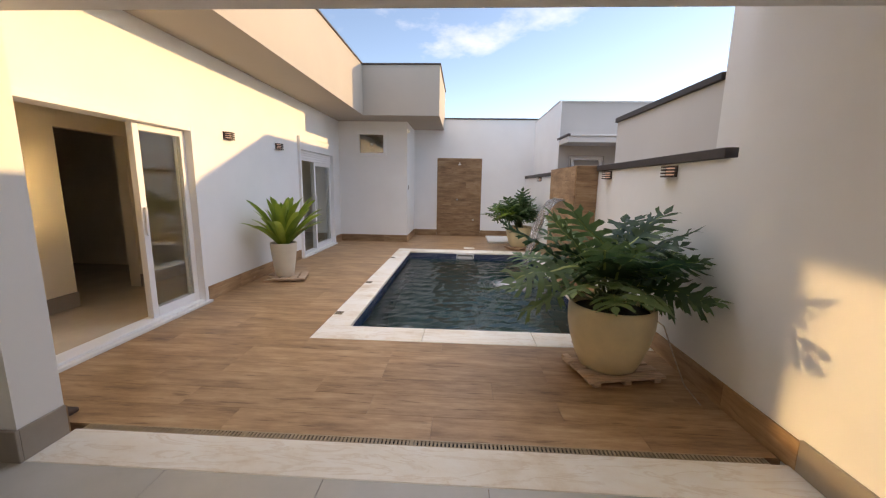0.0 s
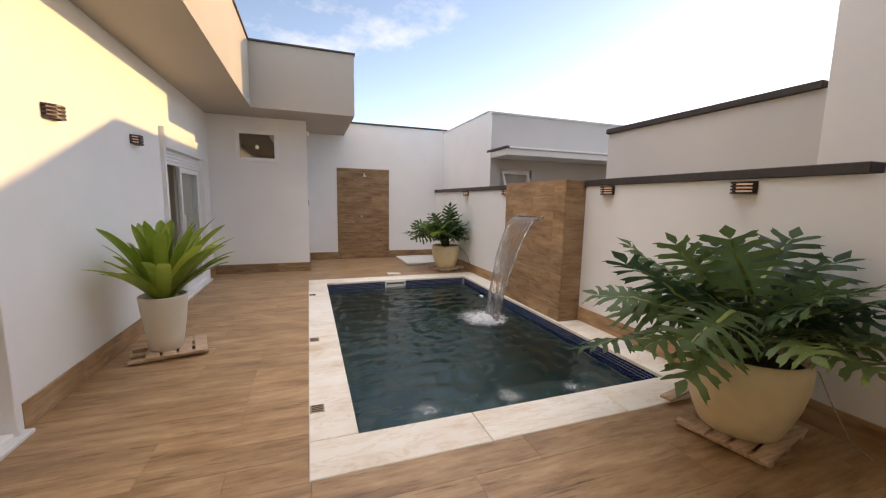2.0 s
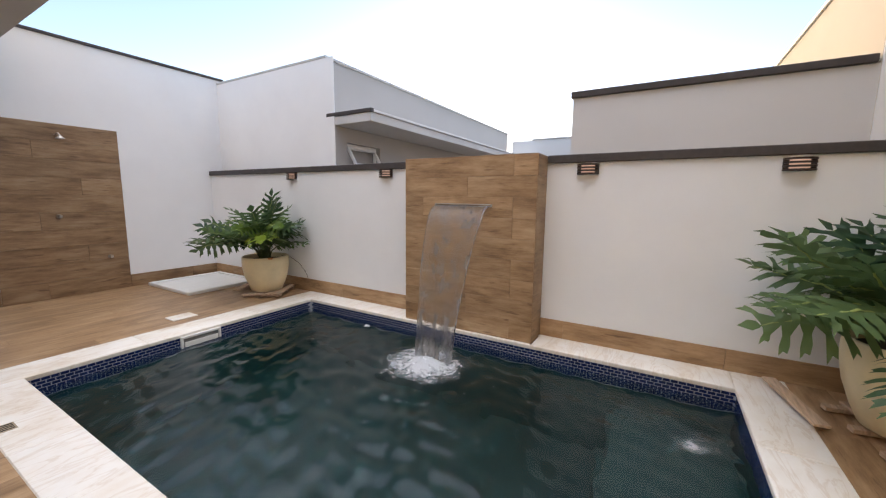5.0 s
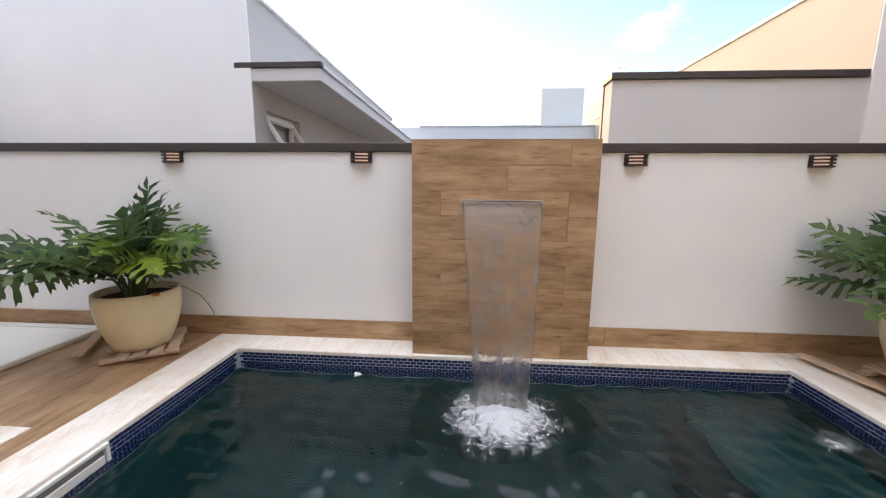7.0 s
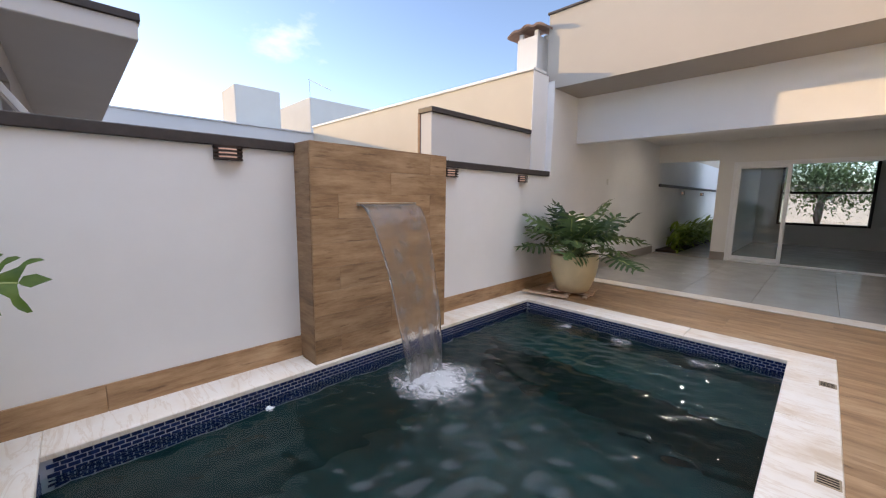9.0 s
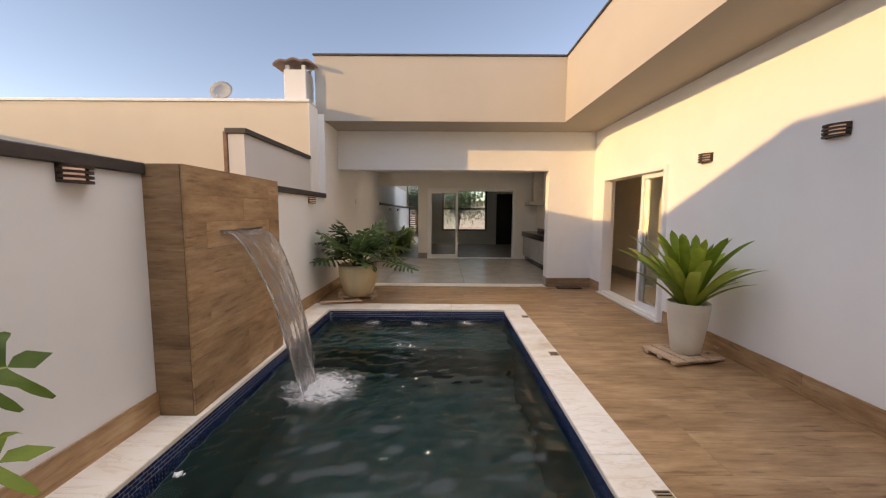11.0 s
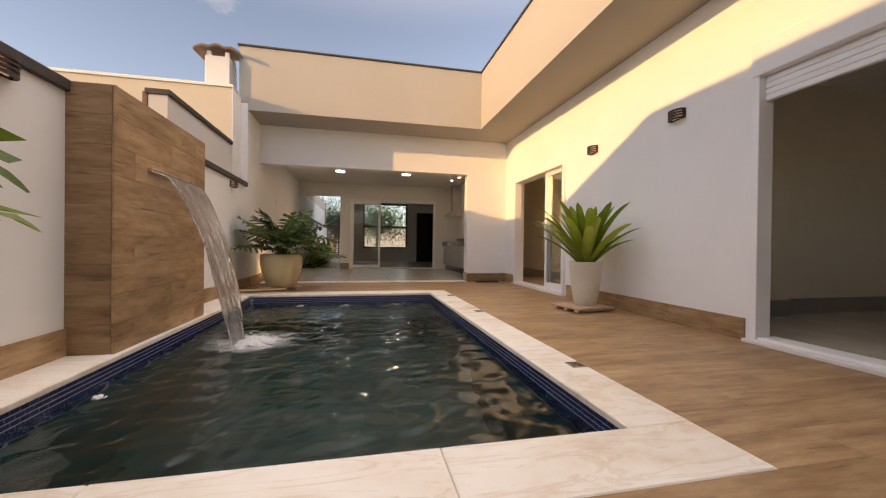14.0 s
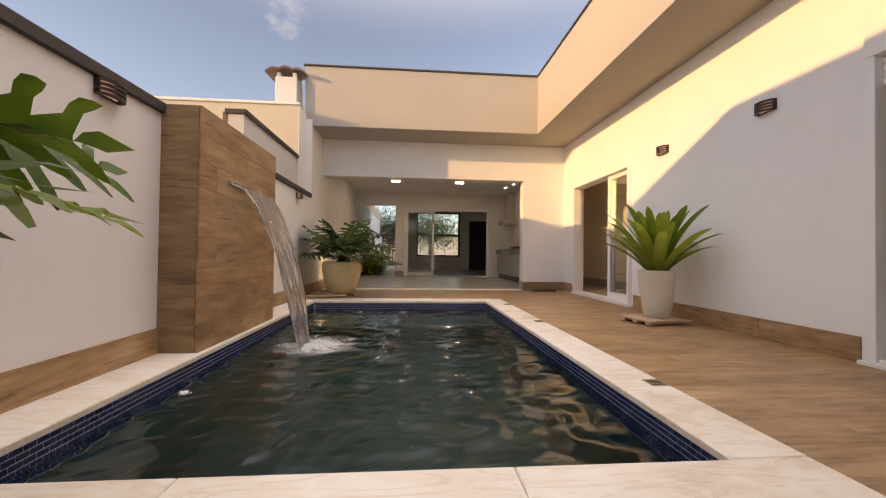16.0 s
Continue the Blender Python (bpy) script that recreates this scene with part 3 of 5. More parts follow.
water = structure("water", bm, WATER, "rippled dark teal pool water", "water", True)
water.visible_shadow = False

# ---- veranda and rooms ----
structure("floor_veranda", box(XL - T, XR, YV - 0.15, YJ, -0.1, ZV - 0.012), GROUT, "polished grey porcelain veranda floor", "floor")
structure("floor_threshold", box(XJ, XR, YJ, YO + 0.045, -0.1, ZV, 0.006), STONE, "pale stone threshold of the veranda", "floor")
structure("ceiling_veranda", box(XL - T, XR, YV, YJ, ZVC, ZVC + 0.1), CEIL, "white veranda ceiling", "ceiling")
SD = (-2.42, 0.41, 2.28)
structure("wall_veranda_back", cells([-4.6, SD[0], SD[1], 0.70, XR], [YV - 0.15, YV], [-0.1, 2.28, 2.35, ZS + 0.12],
          lambda x, y, z: (SD[0] < x < SD[1] and z < 2.28) or (x > 0.70 and z < 2.35)), LIVING, "painted rear wall of the veranda with openings", "wall")
structure("wall_kitchen", box(XL - T, XL, YV, YO - 0.24, ZV - 0.1, ZVC), LIVING, "painted kitchen wall of the veranda", "wall")
structure("floor_living", box(-4.6, 0.5, YL, YV - 0.15, -0.1, ZV), TILE_FLOOR, "polished grey porcelain living room floor", "floor")
structure("ceiling_living", box(-4.6, 0.7, YL, YV - 0.15, 2.95, 3.05), CEIL, "white living room ceiling", "ceiling")
structure("wall_living_far", cells([-4.6, -3.52, -2.62, -2.15, -0.05, 0.7], [YL - 0.18, YL], [-0.1, 0.66, 2.41, 2.80, 3.2],
          lambda x, y, z: (-2.15 < x < -0.05 and 0.66 < z < 2.80) or (-3.52 < x < -2.62 and z < 2.41)), LIVING, "painted front wall of the living room", "wall")
structure("wall_living_side", box(0.5, 0.68, YL, YV - 0.15, -0.1, 3.2), LIVING, "painted side wall of the living room", "wall")
structure("wall_living_inner", box(-4.78, -4.6, YL - 0.18, YV, -0.1, 3.2), LIVING, "painted inner wall of the living room", "wall")

# rooms behind the sliding doors
structure("floor_rooms", box(XH, XL - T + 0.001, -0.6, YB, -0.1, 0.02), ROOM_FLOOR, "polished beige porcelain floor of the rooms", "floor")
structure("ceiling_rooms", box(XH, XL - T, -0.6, YB, 2.75, 2.85), CEIL, "white ceiling of the rooms", "ceiling")
structure("wall_hall", cells([-4.6, -4.45], [-0.6, 4.0, 4.88, 6.2], [0, 2.10, 2.75], lambda x, y, z: 4.0 < y < 4.88 and z < 2.10), INNER, "painted hall wall with a dark doorway", "wall")
structure("wall_hall_end", cells([-4.45, -4.40, -3.9, XL - T], [-0.75, -0.6], [0, 2.10, 2.75], lambda x, y, z: -4.40 < x < -3.9 and z < 2.10), INNER, "painted end wall of the hall", "wall")
structure("wall_room_partition", cells([XH, -4.74, XL - T], [6.2, 6.35, 6.45], [0, 2.75], lambda x, y, z: x < -4.74 and y > 6.35), INNER, "painted partition between the rooms", "wall")
# the opening is added, out of view, to let skylight into the bedroom
structure("wall_rooms_far", cells([XH - 0.15, XH], [-0.75, 8.5, 10.5, YB], [0, 0.95, 2.20, 2.85], lambda x, y, z: 8.5 < y < 10.5 and 0.95 < z < 2.20), INNER, "painted far wall of the rooms with an added opening", "wall")
structure("wall_rooms_end", box(XH, XL - T, YB, YB + 0.16, 0, 3.2), INNER, "painted end wall of the rooms", "wall")
structure("wall_rooms_front", box(XH, -4.45, -0.9, -0.75, 0, 2.85), INNER, "painted front wall of the rooms", "wall")
structure("baseboard_hall", boxes([(-4.45, -4.43, -0.6, 4.0, 0.02, 0.20), (-4.45, -4.43, 4.88, 6.2, 0.02, 0.20), (-3.9, XL - T, -0.6, -0.58, 0.02, 0.20)], 0.003), BASE_GREY, "taupe tile baseboard in the hall", "baseboard")
structure("baseboard_room", boxes([(-4.74, XL - T, 6.45, 6.47, 0.02, 0.20), (XH, -4.74, 6.35, 6.37, 0.02, 0.20), (XH, XH + 0.02, 6.37, YB, 0.02, 0.2)], 0.003), BASE_GREY, "taupe tile baseboard in the bedroom", "baseboard")
structure("baseboard_veranda", boxes([(0.41, 0.70, YV, YV + 0.02, ZV, 0.2), (XR - 0.02, XR, YV, YO, ZV, 0.2), (XL, XJ + 0.012, YJ - 0.02, YJ, ZV, 0.2), (XJ, XJ + 0.012, YJ, YO, ZV, 0.2)], 0.003), BASE_GREY, "taupe tile baseboard on the veranda", "baseboard")


def sliding_door(name, y0, y1, top, stile, label, shutter=None, proud=0.05):
    """A white aluminium sliding door in the house wall; one leaf is open. Its frame stands proud of the wall."""
    d = thing(name, label, "sliding door", (XL, 0, 0), 0, "", "structure")
    fr = 0.06
    ztop = top if shutter is None else shutter
    part("frame", boxes([(-0.10, proud, y0, y0 + fr, 0.03, top), (-T, proud, y1 - fr, y1, 0.03, top)], 0.004), ALU, d)
    if shutter is None:
        part("head", box(-T, proud, y0 + fr, y1 - fr, top - fr, top, 0.004), ALU, d)
    else:
        part("shutter_box", box(-T, proud + 0.01, y0 + 0.003, y1 - 0.003, top - 0.26, top + 0.002, 0.005), ALU, d, "white roller shutter box")
        sh = part("shutter", box(-0.05, -0.03, y0 + fr, y1 - fr, shutter, top - 0.26), ALU, d, "white rolled roller shutter slats")
        z = shutter
        while z < top - 0.265:
            part("slat", box(-0.031, -0.012, y0 + fr, y1 - fr, z, min(z + 0.045, top - 0.262), 0.006), ALU, sh)
            z += 0.048
    part("sill", box(-T - 0.02, proud + 0.035, y0 - 0.03, y1 + 0.03, 0.0, 0.03, 0.004), MARBLE, d, "white marble sill")
    part("track", boxes([(-0.15, 0.03, y0 + fr, y1 - fr, 0.03, 0.055)], 0.004), ALU, d)
    zl = (top - fr) if shutter is None else shutter
    for k, (a, b, xx) in enumerate(((stile, y1 - fr, -0.055), (stile + 0.03, y1 - fr, -0.11))):
        s = 0.075
        leaf = part("leaf", boxes([(xx - 0.02, xx + 0.02, a, a + s, 0.055, zl), (xx - 0.02, xx + 0.02, b - s, b, 0.055, zl), (xx - 0.02, xx + 0.02, a + s, b - s, 0.055, 0.055 + 0.1), (xx - 0.02, xx + 0.02, a + s, b - s, zl - s, zl)], 0.003), ALU, d)
        pane = part("pane", box(xx - 0.004, xx + 0.004, a + s, b - s, 0.155, zl - s), GLASS, leaf)
        pane.visible_shadow = False
        if k == 0:
            part("handle", box(xx + 0.02, xx + 0.05, a + 0.02, a + 0.05, 0.95, 1.25, 0.008), ALU, leaf)
    return d


sliding_door("door_1", D1[0], D1[1], D1[2], 3.60, "half-open white aluminium sliding glass door")
sliding_door("door_2", D2[0], D2[1], D2[2], 8.18, "half-open white sliding door under a roller shutter", shutter=1.97)

w1 = thing("window_1", "small white awning window with dark mirrored glass", "window", (0, 0, 0), 0, "", "structure")
part("frame", boxes([(-2.66, -2.59, YW - 0.03, YW + 0.08, 2.245, 2.845), (-1.965, -1.895, YW - 0.03, YW + 0.08, 2.245, 2.845), (-2.59, -1.965, YW - 0.03, YW + 0.08, 2.245, 2.315), (-2.59, -1.965, YW - 0.03, YW + 0.08, 2.775, 2.845)], 0.004), ALU, w1)
awning = part("pane", box(-2.59, -1.965, YW + 0.02, YW + 0.028, 2.315, 2.775), DARKGLASS, w1)
part("sticker", box(-2.31, -2.25, YW + 0.0170, YW + 0.0185, 2.49, 2.56), PLASTIC, awning, "small white paper label")

# veranda sliding door to the living room
v = thing("door_3", "tall white sliding glass door with one open half", "sliding door", (0, 0, 0), 0, "", "structure")
part("frame", boxes([(SD[0], SD[0] + 0.06, YV - 0.15, YV + 0.03, ZV, 2.28), (SD[1] - 0.06, SD[1], YV - 0.15, YV + 0.03, ZV, 2.28)], 0.004), ALU, v)
part("head", box(SD[0] + 0.06, SD[1] - 0.06, YV - 0.15, YV + 0.03, 2.20, 2.28, 0.004), ALU, v)
part("track", box(SD[0] + 0.06, SD[1] - 0.06, YV - 0.15, YV + 0.03, ZV, ZV + 0.03, 0.004), ALU, v)
for k, yy in enumerate((YV - 0.02, YV - 0.09)):
    lf = part("leaf", boxes([(-0.58, -0.51, yy - 0.02, yy + 0.02, 0.06, 2.20), (0.28, 0.35, yy - 0.02, yy + 0.02, 0.06, 2.20), (-0.51, 0.28, yy - 0.02, yy + 0.02, 0.06, 0.14), (-0.51, 0.28, yy - 0.02, yy + 0.02, 2.13, 2.20)], 0.003), ALU, v)
    pn = part("pane", box(-0.51, 0.28, yy - 0.004, yy + 0.004, 0.14, 2.13), GLASS, lf)
    pn.visible_shadow = False

w2 = thing("window_2", "large black-framed window of the living room", "window", (0, 0, 0), 0, "", "structure")
part("frame", boxes([(-2.15, -2.08, YL - 0.12, YL + 0.02, 0.66, 2.80), (-0.12, -0.05, YL - 0.12, YL + 0.02, 0.66, 2.80), (-2.08, -0.12, YL - 0.12, YL + 0.02, 0.66, 0.73), (-2.08, -0.12, YL - 0.12, YL + 0.02, 2.73, 2.80), (-2.08, -0.12, YL - 0.12, YL + 0.02, 1.66, 1.73)], 0.004), BLACKALU, w2)
for z0, z1 in ((0.73, 1.66), (1.73, 2.73)):
    pn = part("pane", box(-2.08, -0.12, YL - 0.055, YL - 0.045, z0, z1), GLASS, w2)
    pn.visible_shadow = False
d4 = thing("door_4", "tall black front door with a long handle", "door", (0, 0, 0), 0, "", "structure")
part("leaf", box(-3.518, -2.622, YL - 0.10, YL - 0.05, 0.0, 2.408, 0.002), BLACKALU, d4)
part("handle", tube([(-2.80, YL - 0.01, 0.7), (-2.80, YL - 0.01, 1.9)], 0.018, 8), BLACKALU, d4)


# ---- wall lamps ----
def sconce():
    s = thing("wall_lamp", "bronze louvred wall lamp glowing warm on the wall", "wall lamp", (0, 0, 0), 0, "louvred wall lamps")
    part("back_plate", box(-0.012, 0, -0.095, 0.095, -0.05, 0.05, 0.003), SCONCE, s)

    def arc(z0, z1, r0, r1, n=10):
        bm = bmesh.new()
        rows = []
        for i in range(n + 1):
            a = -math.pi / 2 + math.pi * i / n
            c, q = math.cos(a), math.sin(a)
            rows.append([bm.verts.new((-0.012 - rr[0] * c, rr[1] * q, z)) for rr in (r0, r1) for z in (z0, z1)])
        for a, b in zip(rows, rows[1:]):
            for i, j in ((0, 1), (1, 3), (3, 2), (2, 0)):
                bm.faces.new([a[i], a[j], b[j], b[i]])
        bm.faces.new([rows[0][k] for k in (0, 1, 3, 2)])
        bm.faces.new([rows[-1][k] for k in (2, 3, 1, 0)])
        return bm

    for z in (-0.050, -0.0225, 0.005, 0.0325):
        part("louvre", arc(z, z + 0.014, (0.045, 0.08), (0.075, 0.098)), SCONCE, s)
    part("diffuser", arc(-0.040, 0.040, (0.005, 0.03), (0.030, 0.06)), WARM, s, "glowing warm glass")
    return s


lamp = sconce()
lamp.matrix_basis = pose(XR, 3.464, 1.682, 0, 0, 0)
for y, z in ((4.945, 1.688), (7.322, 1.70), (9.096, 1.70), (-5.2, 1.62), (-7.7, 1.62)):
    copy_thing(lamp, pose(XF if y > 6.8 else XR, y, z, 0, 0, 0))
for y in (5.085, 6.516):
    copy_thing(lamp, pose(XL, y, 2.14, 0, 0, 180))

# ---- pots, plant stands and plants ----
def pallet(at, turn, w=0.62, d=0.52, label="low slatted pine plant stand on the deck"):
    p = thing("plant_stand", label, "plant stand", at, turn, "slatted plant stands")
    n = 5
    for i in range(n):
        y = -d / 2 + (d / n) * i
        slip = 0.012 * math.sin(5 * i + at[1])
        part("slat", box(-w / 2 + slip, w / 2 + slip, y + 0.012, y + d / n - 0.012, 0.042, 0.062, 0.003), PALLET, p)
    for x in (-w / 2 + 0.07, 0, w / 2 - 0.07):
        part("runner", box(x - 0.03, x + 0.03, -d / 2 + 0.012, d / 2 - 0.012, 0.012, 0.042, 0.003), PALLET, p)
    for x in (-w / 2 + 0.07, w / 2 - 0.07):
        for y in (-d / 2 + 0.06, d / 2 - 0.06):
            part("foot", lathe([(0, 0), (0.022, 0), (0.024, 0.012), (0, 0.012)], 10), RUBBER, p)
            p.children[-1].location = (x, y, 0)
    return p


def pot(at, label, profile, material, soil_r, soil_z, bed=None):
    p = thing("plant_pot", label, "plant pot", at)
    part("body", lathe(profile, 48), material, p, smooth=True)
    part("soil", lathe([(0, soil_z + 0.01), (soil_r * 0.6, soil_z + 0.006), (soil_r, soil_z)], 32), bed or SOIL, p, "pale dry bedding" if bed else "dark damp soil")
    return p


ROUND_POT = [(0.0, 0.0), (0.185, 0.0), (0.205, 0.01), (0.245, 0.10), (0.285, 0.22), (0.308, 0.34), (0.312, 0.44), (0.306, 0.49), (0.296, 0.495), (0.284, 0.488), (0.284, 0.43), (0.27, 0.38)]
TALL_POT = [(0.0, 0.0), (0.125, 0.0), (0.135, 0.008), (0.158, 0.15), (0.180, 0.32), (0.196, 0.47), (0.200, 0.52), (0.197, 0.532), (0.186, 0.532), (0.180, 0.49), (0.175, 0.44)]


def philo_leaf(length, width, lobes, droop, seed, deep=0.17, notch=0.90):
    """A deeply lobed leaf along +x with its face up: broad toothed lobes with narrow gaps between them."""
    r = random.Random(seed)
    bm = bmesh.new()

    def height(t, d):
        return -droop * length * t * t + 0.30 * abs(d) - 0.9 * d * d / width + 0.010 * math.sin(11 * t + 17 * d + seed) + 0.006 * math.sin(40 * t + 3 * seed)

    def vert(x, y):
        return bm.verts.new((x, y, height(x / length, y)))

    n = lobes
    mid = [vert(length * 0.92 * i / n, 0) for i in range(n + 1)]
    for side in (1, -1):
        def reach_at(t):
            return width * 0.5 * (0.35 + 0.65 * math.sin(math.pi * (0.22 + 0.66 * t)))
        sinus = []
        for i in range(n + 1):
            t = i / n
            w = reach_at(t) * (deep if 0 < i < n else 0.14)
            sinus.append(vert(length * (0.92 * t + 0.10 * w / width), side * w))
        for i in range(n):
            bm.faces.new([mid[i], mid[i + 1], sinus[i + 1], sinus[i]][::side])
            t = (i + 0.5) / n
            reach = reach_at(t) * r.uniform(0.9, 1.12)
            lean = -0.30 + 1.15 * t + r.uniform(-0.08, 0.08)
            seg = length * 0.92 / n
            xc = length * 0.92 * (i + 0.5) / n
            w0 = abs(sinus[i].co.y) + 0.01

            def at(f, off):
                d = w0 + (reach - w0) * f
                return vert(xc + lean * d * 0.75 + off * seg, side * d)

            a1, b1 = at(0.34, -0.25), at(0.34, 0.25)
            bm.faces.new([sinus[i], sinus[i + 1], b1, a1][::side])
            a2, b2 = at(0.72, -0.30), at(0.70, 0.33)
            bm.faces.new([a1, b1, b2, a2][::side])
            t1, nt, t2 = at(1.0, -0.22), at(notch, 0.04), at(1.06, 0.30)
            bm.faces.new([a2, nt, t1][::side])
            bm.faces.new([a2, b2, nt][::side])
            bm.faces.new([b2, t2, nt][::side])
    tip = [mid[-1], vert(length * 0.96, 0.06 * width), vert(length * 1.03, 0.10 * width), vert(length * 1.14, 0.015 * width), vert(length * 1.02, -0.10 * width), vert(length * 0.96, -0.06 * width)]
    bm.faces.new(tip[::-1])
    bmesh.ops.subdivide_edges(bm, edges=list(bm.edges), cuts=1, smooth=0.7, use_grid_fill=True)
    wide = 0.011 * length / 0.46
    for lift in (0.003, -0.003):
        prev = None
        for i in range(13):
            t = i / 12
            w = wide * (1 - 0.75 * t)
            row = [bm.verts.new((0.92 * length * t, q * w, height(0.92 * t, 0) + lift * (1 if q == 0 else 0.4))) for q in (-1, 0, 1)]
            if prev:
                for q in (0, 1):
                    f = bm.faces.new([prev[q], row[q], row[q + 1], prev[q + 1]])
                    f.material_index = 1
            prev = row
    return bm


def leaf_mesh(name, bm, material):
    me = bpy.data.meshes.new(name)
    bm.normal_update()
    bm.to_mesh(me)
    bm.free()
    for p in me.polygons:
        p.use_smooth = True
    me.materials.append(material)
    me.materials.append(RIB)
    return me


YELLOWISH_LEAF = leaf_mesh("leaf", philo_leaf(0.49, 0.35, 7, 0.16, 21, 0.30, 1.14), YELLOWISH)
PHILO_LEAVES = [leaf_mesh("leaf", philo_leaf(l, w, n, d, k), PHILO) for k, (l, w, n, d) in enumerate(
    ((0.46, 0.36, 7, 0.12), (0.40, 0.33, 6, 0.20), (0.52, 0.39, 8, 0.08), (0.36, 0.29, 6, 0.26), (0.48, 0.34, 7, 0.02)))]


def philodendron(at, label, seed, count, limit, droop=1.0, arching=(), tall=1.0, outer=None):
    p = thing("philodendron", label, "plant", at)
    r = random.Random(seed)
    for i in range(count):
        az = 2.399963 * i + r.uniform(-0.25, 0.25)
        f = (i + 0.5) / count
        el = radians(86 - 70 * droop * f + r.uniform(-12, 12))
        lp = r.uniform(0.22, 0.52) + 0.12 * f
        ca, sa = math.cos(az), math.sin(az)
        hor = lp * math.cos(el)
        size = r.uniform(0.95, 1.38)
        room = limit(ca, sa)
        reach = hor + 0.50 * size
        k = min(1.0, room / max(reach, 0.01))
        hor *= k
        up = tall * (lp * math.sin(el) * (1.0 + (1 - k) * 0.35) + 0.05)
        end = Vector((hor * ca, hor * sa, up))
        mid = Vector((hor * 0.42 * ca, hor * 0.42 * sa, up * 0.62))
        base = Vector((0.09 * ca * r.random(), 0.09 * sa * r.random(), -0.04))
        part("stalk", tube([base, base.lerp(mid, 0.55) + Vector((0, 0, 0.01)), mid, mid.lerp(end, 0.55) + Vector((0, 0, 0.015)), end], [0.012, 0.011, 0.009, 0.008, 0.006], 6), STEM, p, smooth=True)
        pitch = 62 - 84 * droop * f + r.uniform(-20, 20) + (1 - k) * 40
        ob = new("leaf", PHILO_LEAVES[i % len(PHILO_LEAVES)])
        ob.parent = p
        m = Matrix.Translation(end) @ pose(0, 0, 0, 0, 0, math.degrees(az) + r.uniform(-16, 16)) @ pose(0, 0, 0, r.uniform(-38, 38), -pitch, 0)
        ob.matrix_basis = m @ Matrix.Diagonal((size * (0.55 + 0.45 * k), size, size, 1))
    for az, hor, up, pitch, roll in arching:
        ca, sa = math.cos(radians(az)), math.sin(radians(az))
        end = Vector((hor * ca, hor * sa, up))
        part("stalk", tube([(0.05 * ca, 0.05 * sa, -0.04), (0.25 * hor * ca, 0.25 * hor * sa, up * 0.5), (0.6 * hor * ca, 0.6 * hor * sa, up * 0.9), end], [0.012, 0.011, 0.009, 0.007], 6), STEM, p, smooth=True)
        ob = new("leaf", outer or YELLOWISH_LEAF)
        ob.parent = p
        ob.matrix_basis = Matrix.Translation(end) @ pose(0, 0, 0, 0, 0, az) @ pose(0, 0, 0, roll, -pitch, 0)
    return p


def wall_limit(cx, most=1.05, wall=XR - 0.07, pool_side=1.05):
    def limit(ca, sa):
        if sa < -0.35 and ca < 0.3:
            return pool_side
        if ca > 0.3 and sa < 0:
            return min(0.62, (wall - cx) / ca)
        if ca > -0.25:
            return min(0.74 * most, (wall - cx) / max(ca, 0.05))
        return most
    return limit


pallet((1.38, 2.95, 0.0), 12, 0.66, 0.56, "low slatted pine stand with a worn edge")
pot((1.36, 2.95, 0.062), "round cream glazed pot on a slatted stand", [(1.09 * a, 1.09 * b) for a, b in ROUND_POT], POT, 0.305, 0.47)
philodendron((1.36, 2.95, 0.53), "bushy dark green philodendron with deeply cut leaves", 11, 40, wall_limit(1.36, 0.95, XR - 0.12, 0.86), 0.98, ((158, 0.60, 0.14, -8, 12), (118, 0.40, 0.30, 2, -14)), 0.80, PHILO_LEAVES[2])
pallet((1.55, 9.20, 0.0), 32, 0.62, 0.56, "low slatted pine stand by the pool corner")
pot((1.52, 9.20, 0.062), "round cream pot with a chipped orange rim", ROUND_POT, POT, 0.285, 0.43)
philodendron((1.52, 9.20, 0.50), "spreading green philodendron with arching stalks", 23, 38, wall_limit(1.52, 1.0, XF - 0.09, 0.56), 0.86,
             ((-115, 0.45, 0.52, 7, 42), (-146, 0.30, 0.50, 6, -34), (-128, 0.38, 0.41, 0, 10)), 0.74)
pallet((-2.67, 5.62, 0.0), 104, 0.48, 0.64, "low slatted pine stand by the house wall")
pot((-2.69, 5.61, 0.062), "tall bone-white tapered pot on a slatted stand", TALL_POT, POT_PALE, 0.180, 0.49, POT_GRAVEL)
chip = thing("rim_patch", "orange stain patch on the pot rim", "stain", (1.52, 9.20, 0.062))
part("patch", lathe([(0.0, 0.0), (0.03, 0.0), (0.034, 0.02), (0.0, 0.022)], 10), plain("orange_terracotta", (0.55, 0.22, 0.08), 0.7), chip)
chip.children[0].location = (-0.12, -0.275, 0.478)


def strap_leaf(length, width, el, curl, seed):
    bm = bmesh.new()
    n = 16
    r = random.Random(seed)
    x = z = 0.0
    ang = el
    rows = []
    for i in range(n + 1):
        t = i / n
        w = width * (0.62 + 0.5 * math.sin(math.pi * min(1, t * 0.85 + 0.1))) * (1 if t < 0.86 else max(0.10, math.sqrt(max(0.0, 1 - ((t - 0.86) / 0.14) ** 2))))
        fold = 0.42 * (1 - 0.6 * t)
        nx, nz = -math.sin(ang), math.cos(ang)
        row = []
        for s in (-1, -0.5, 0, 0.5, 1):
            h = fold * w * 0.5 * abs(s) ** 1.3
            row.append(bm.verts.new((x + nx * h, s * w * 0.5, z + nz * h)))
        rows.append(row)
        ang -= curl / n * (0.4 + 1.2 * t)
        x += math.cos(ang) * length / n
        z += math.sin(ang) * length / n
    for a, b in zip(rows, rows[1:]):
        for k in range(4):
            bm.faces.new([a[k], a[k + 1], b[k + 1], b[k]])
    return bm


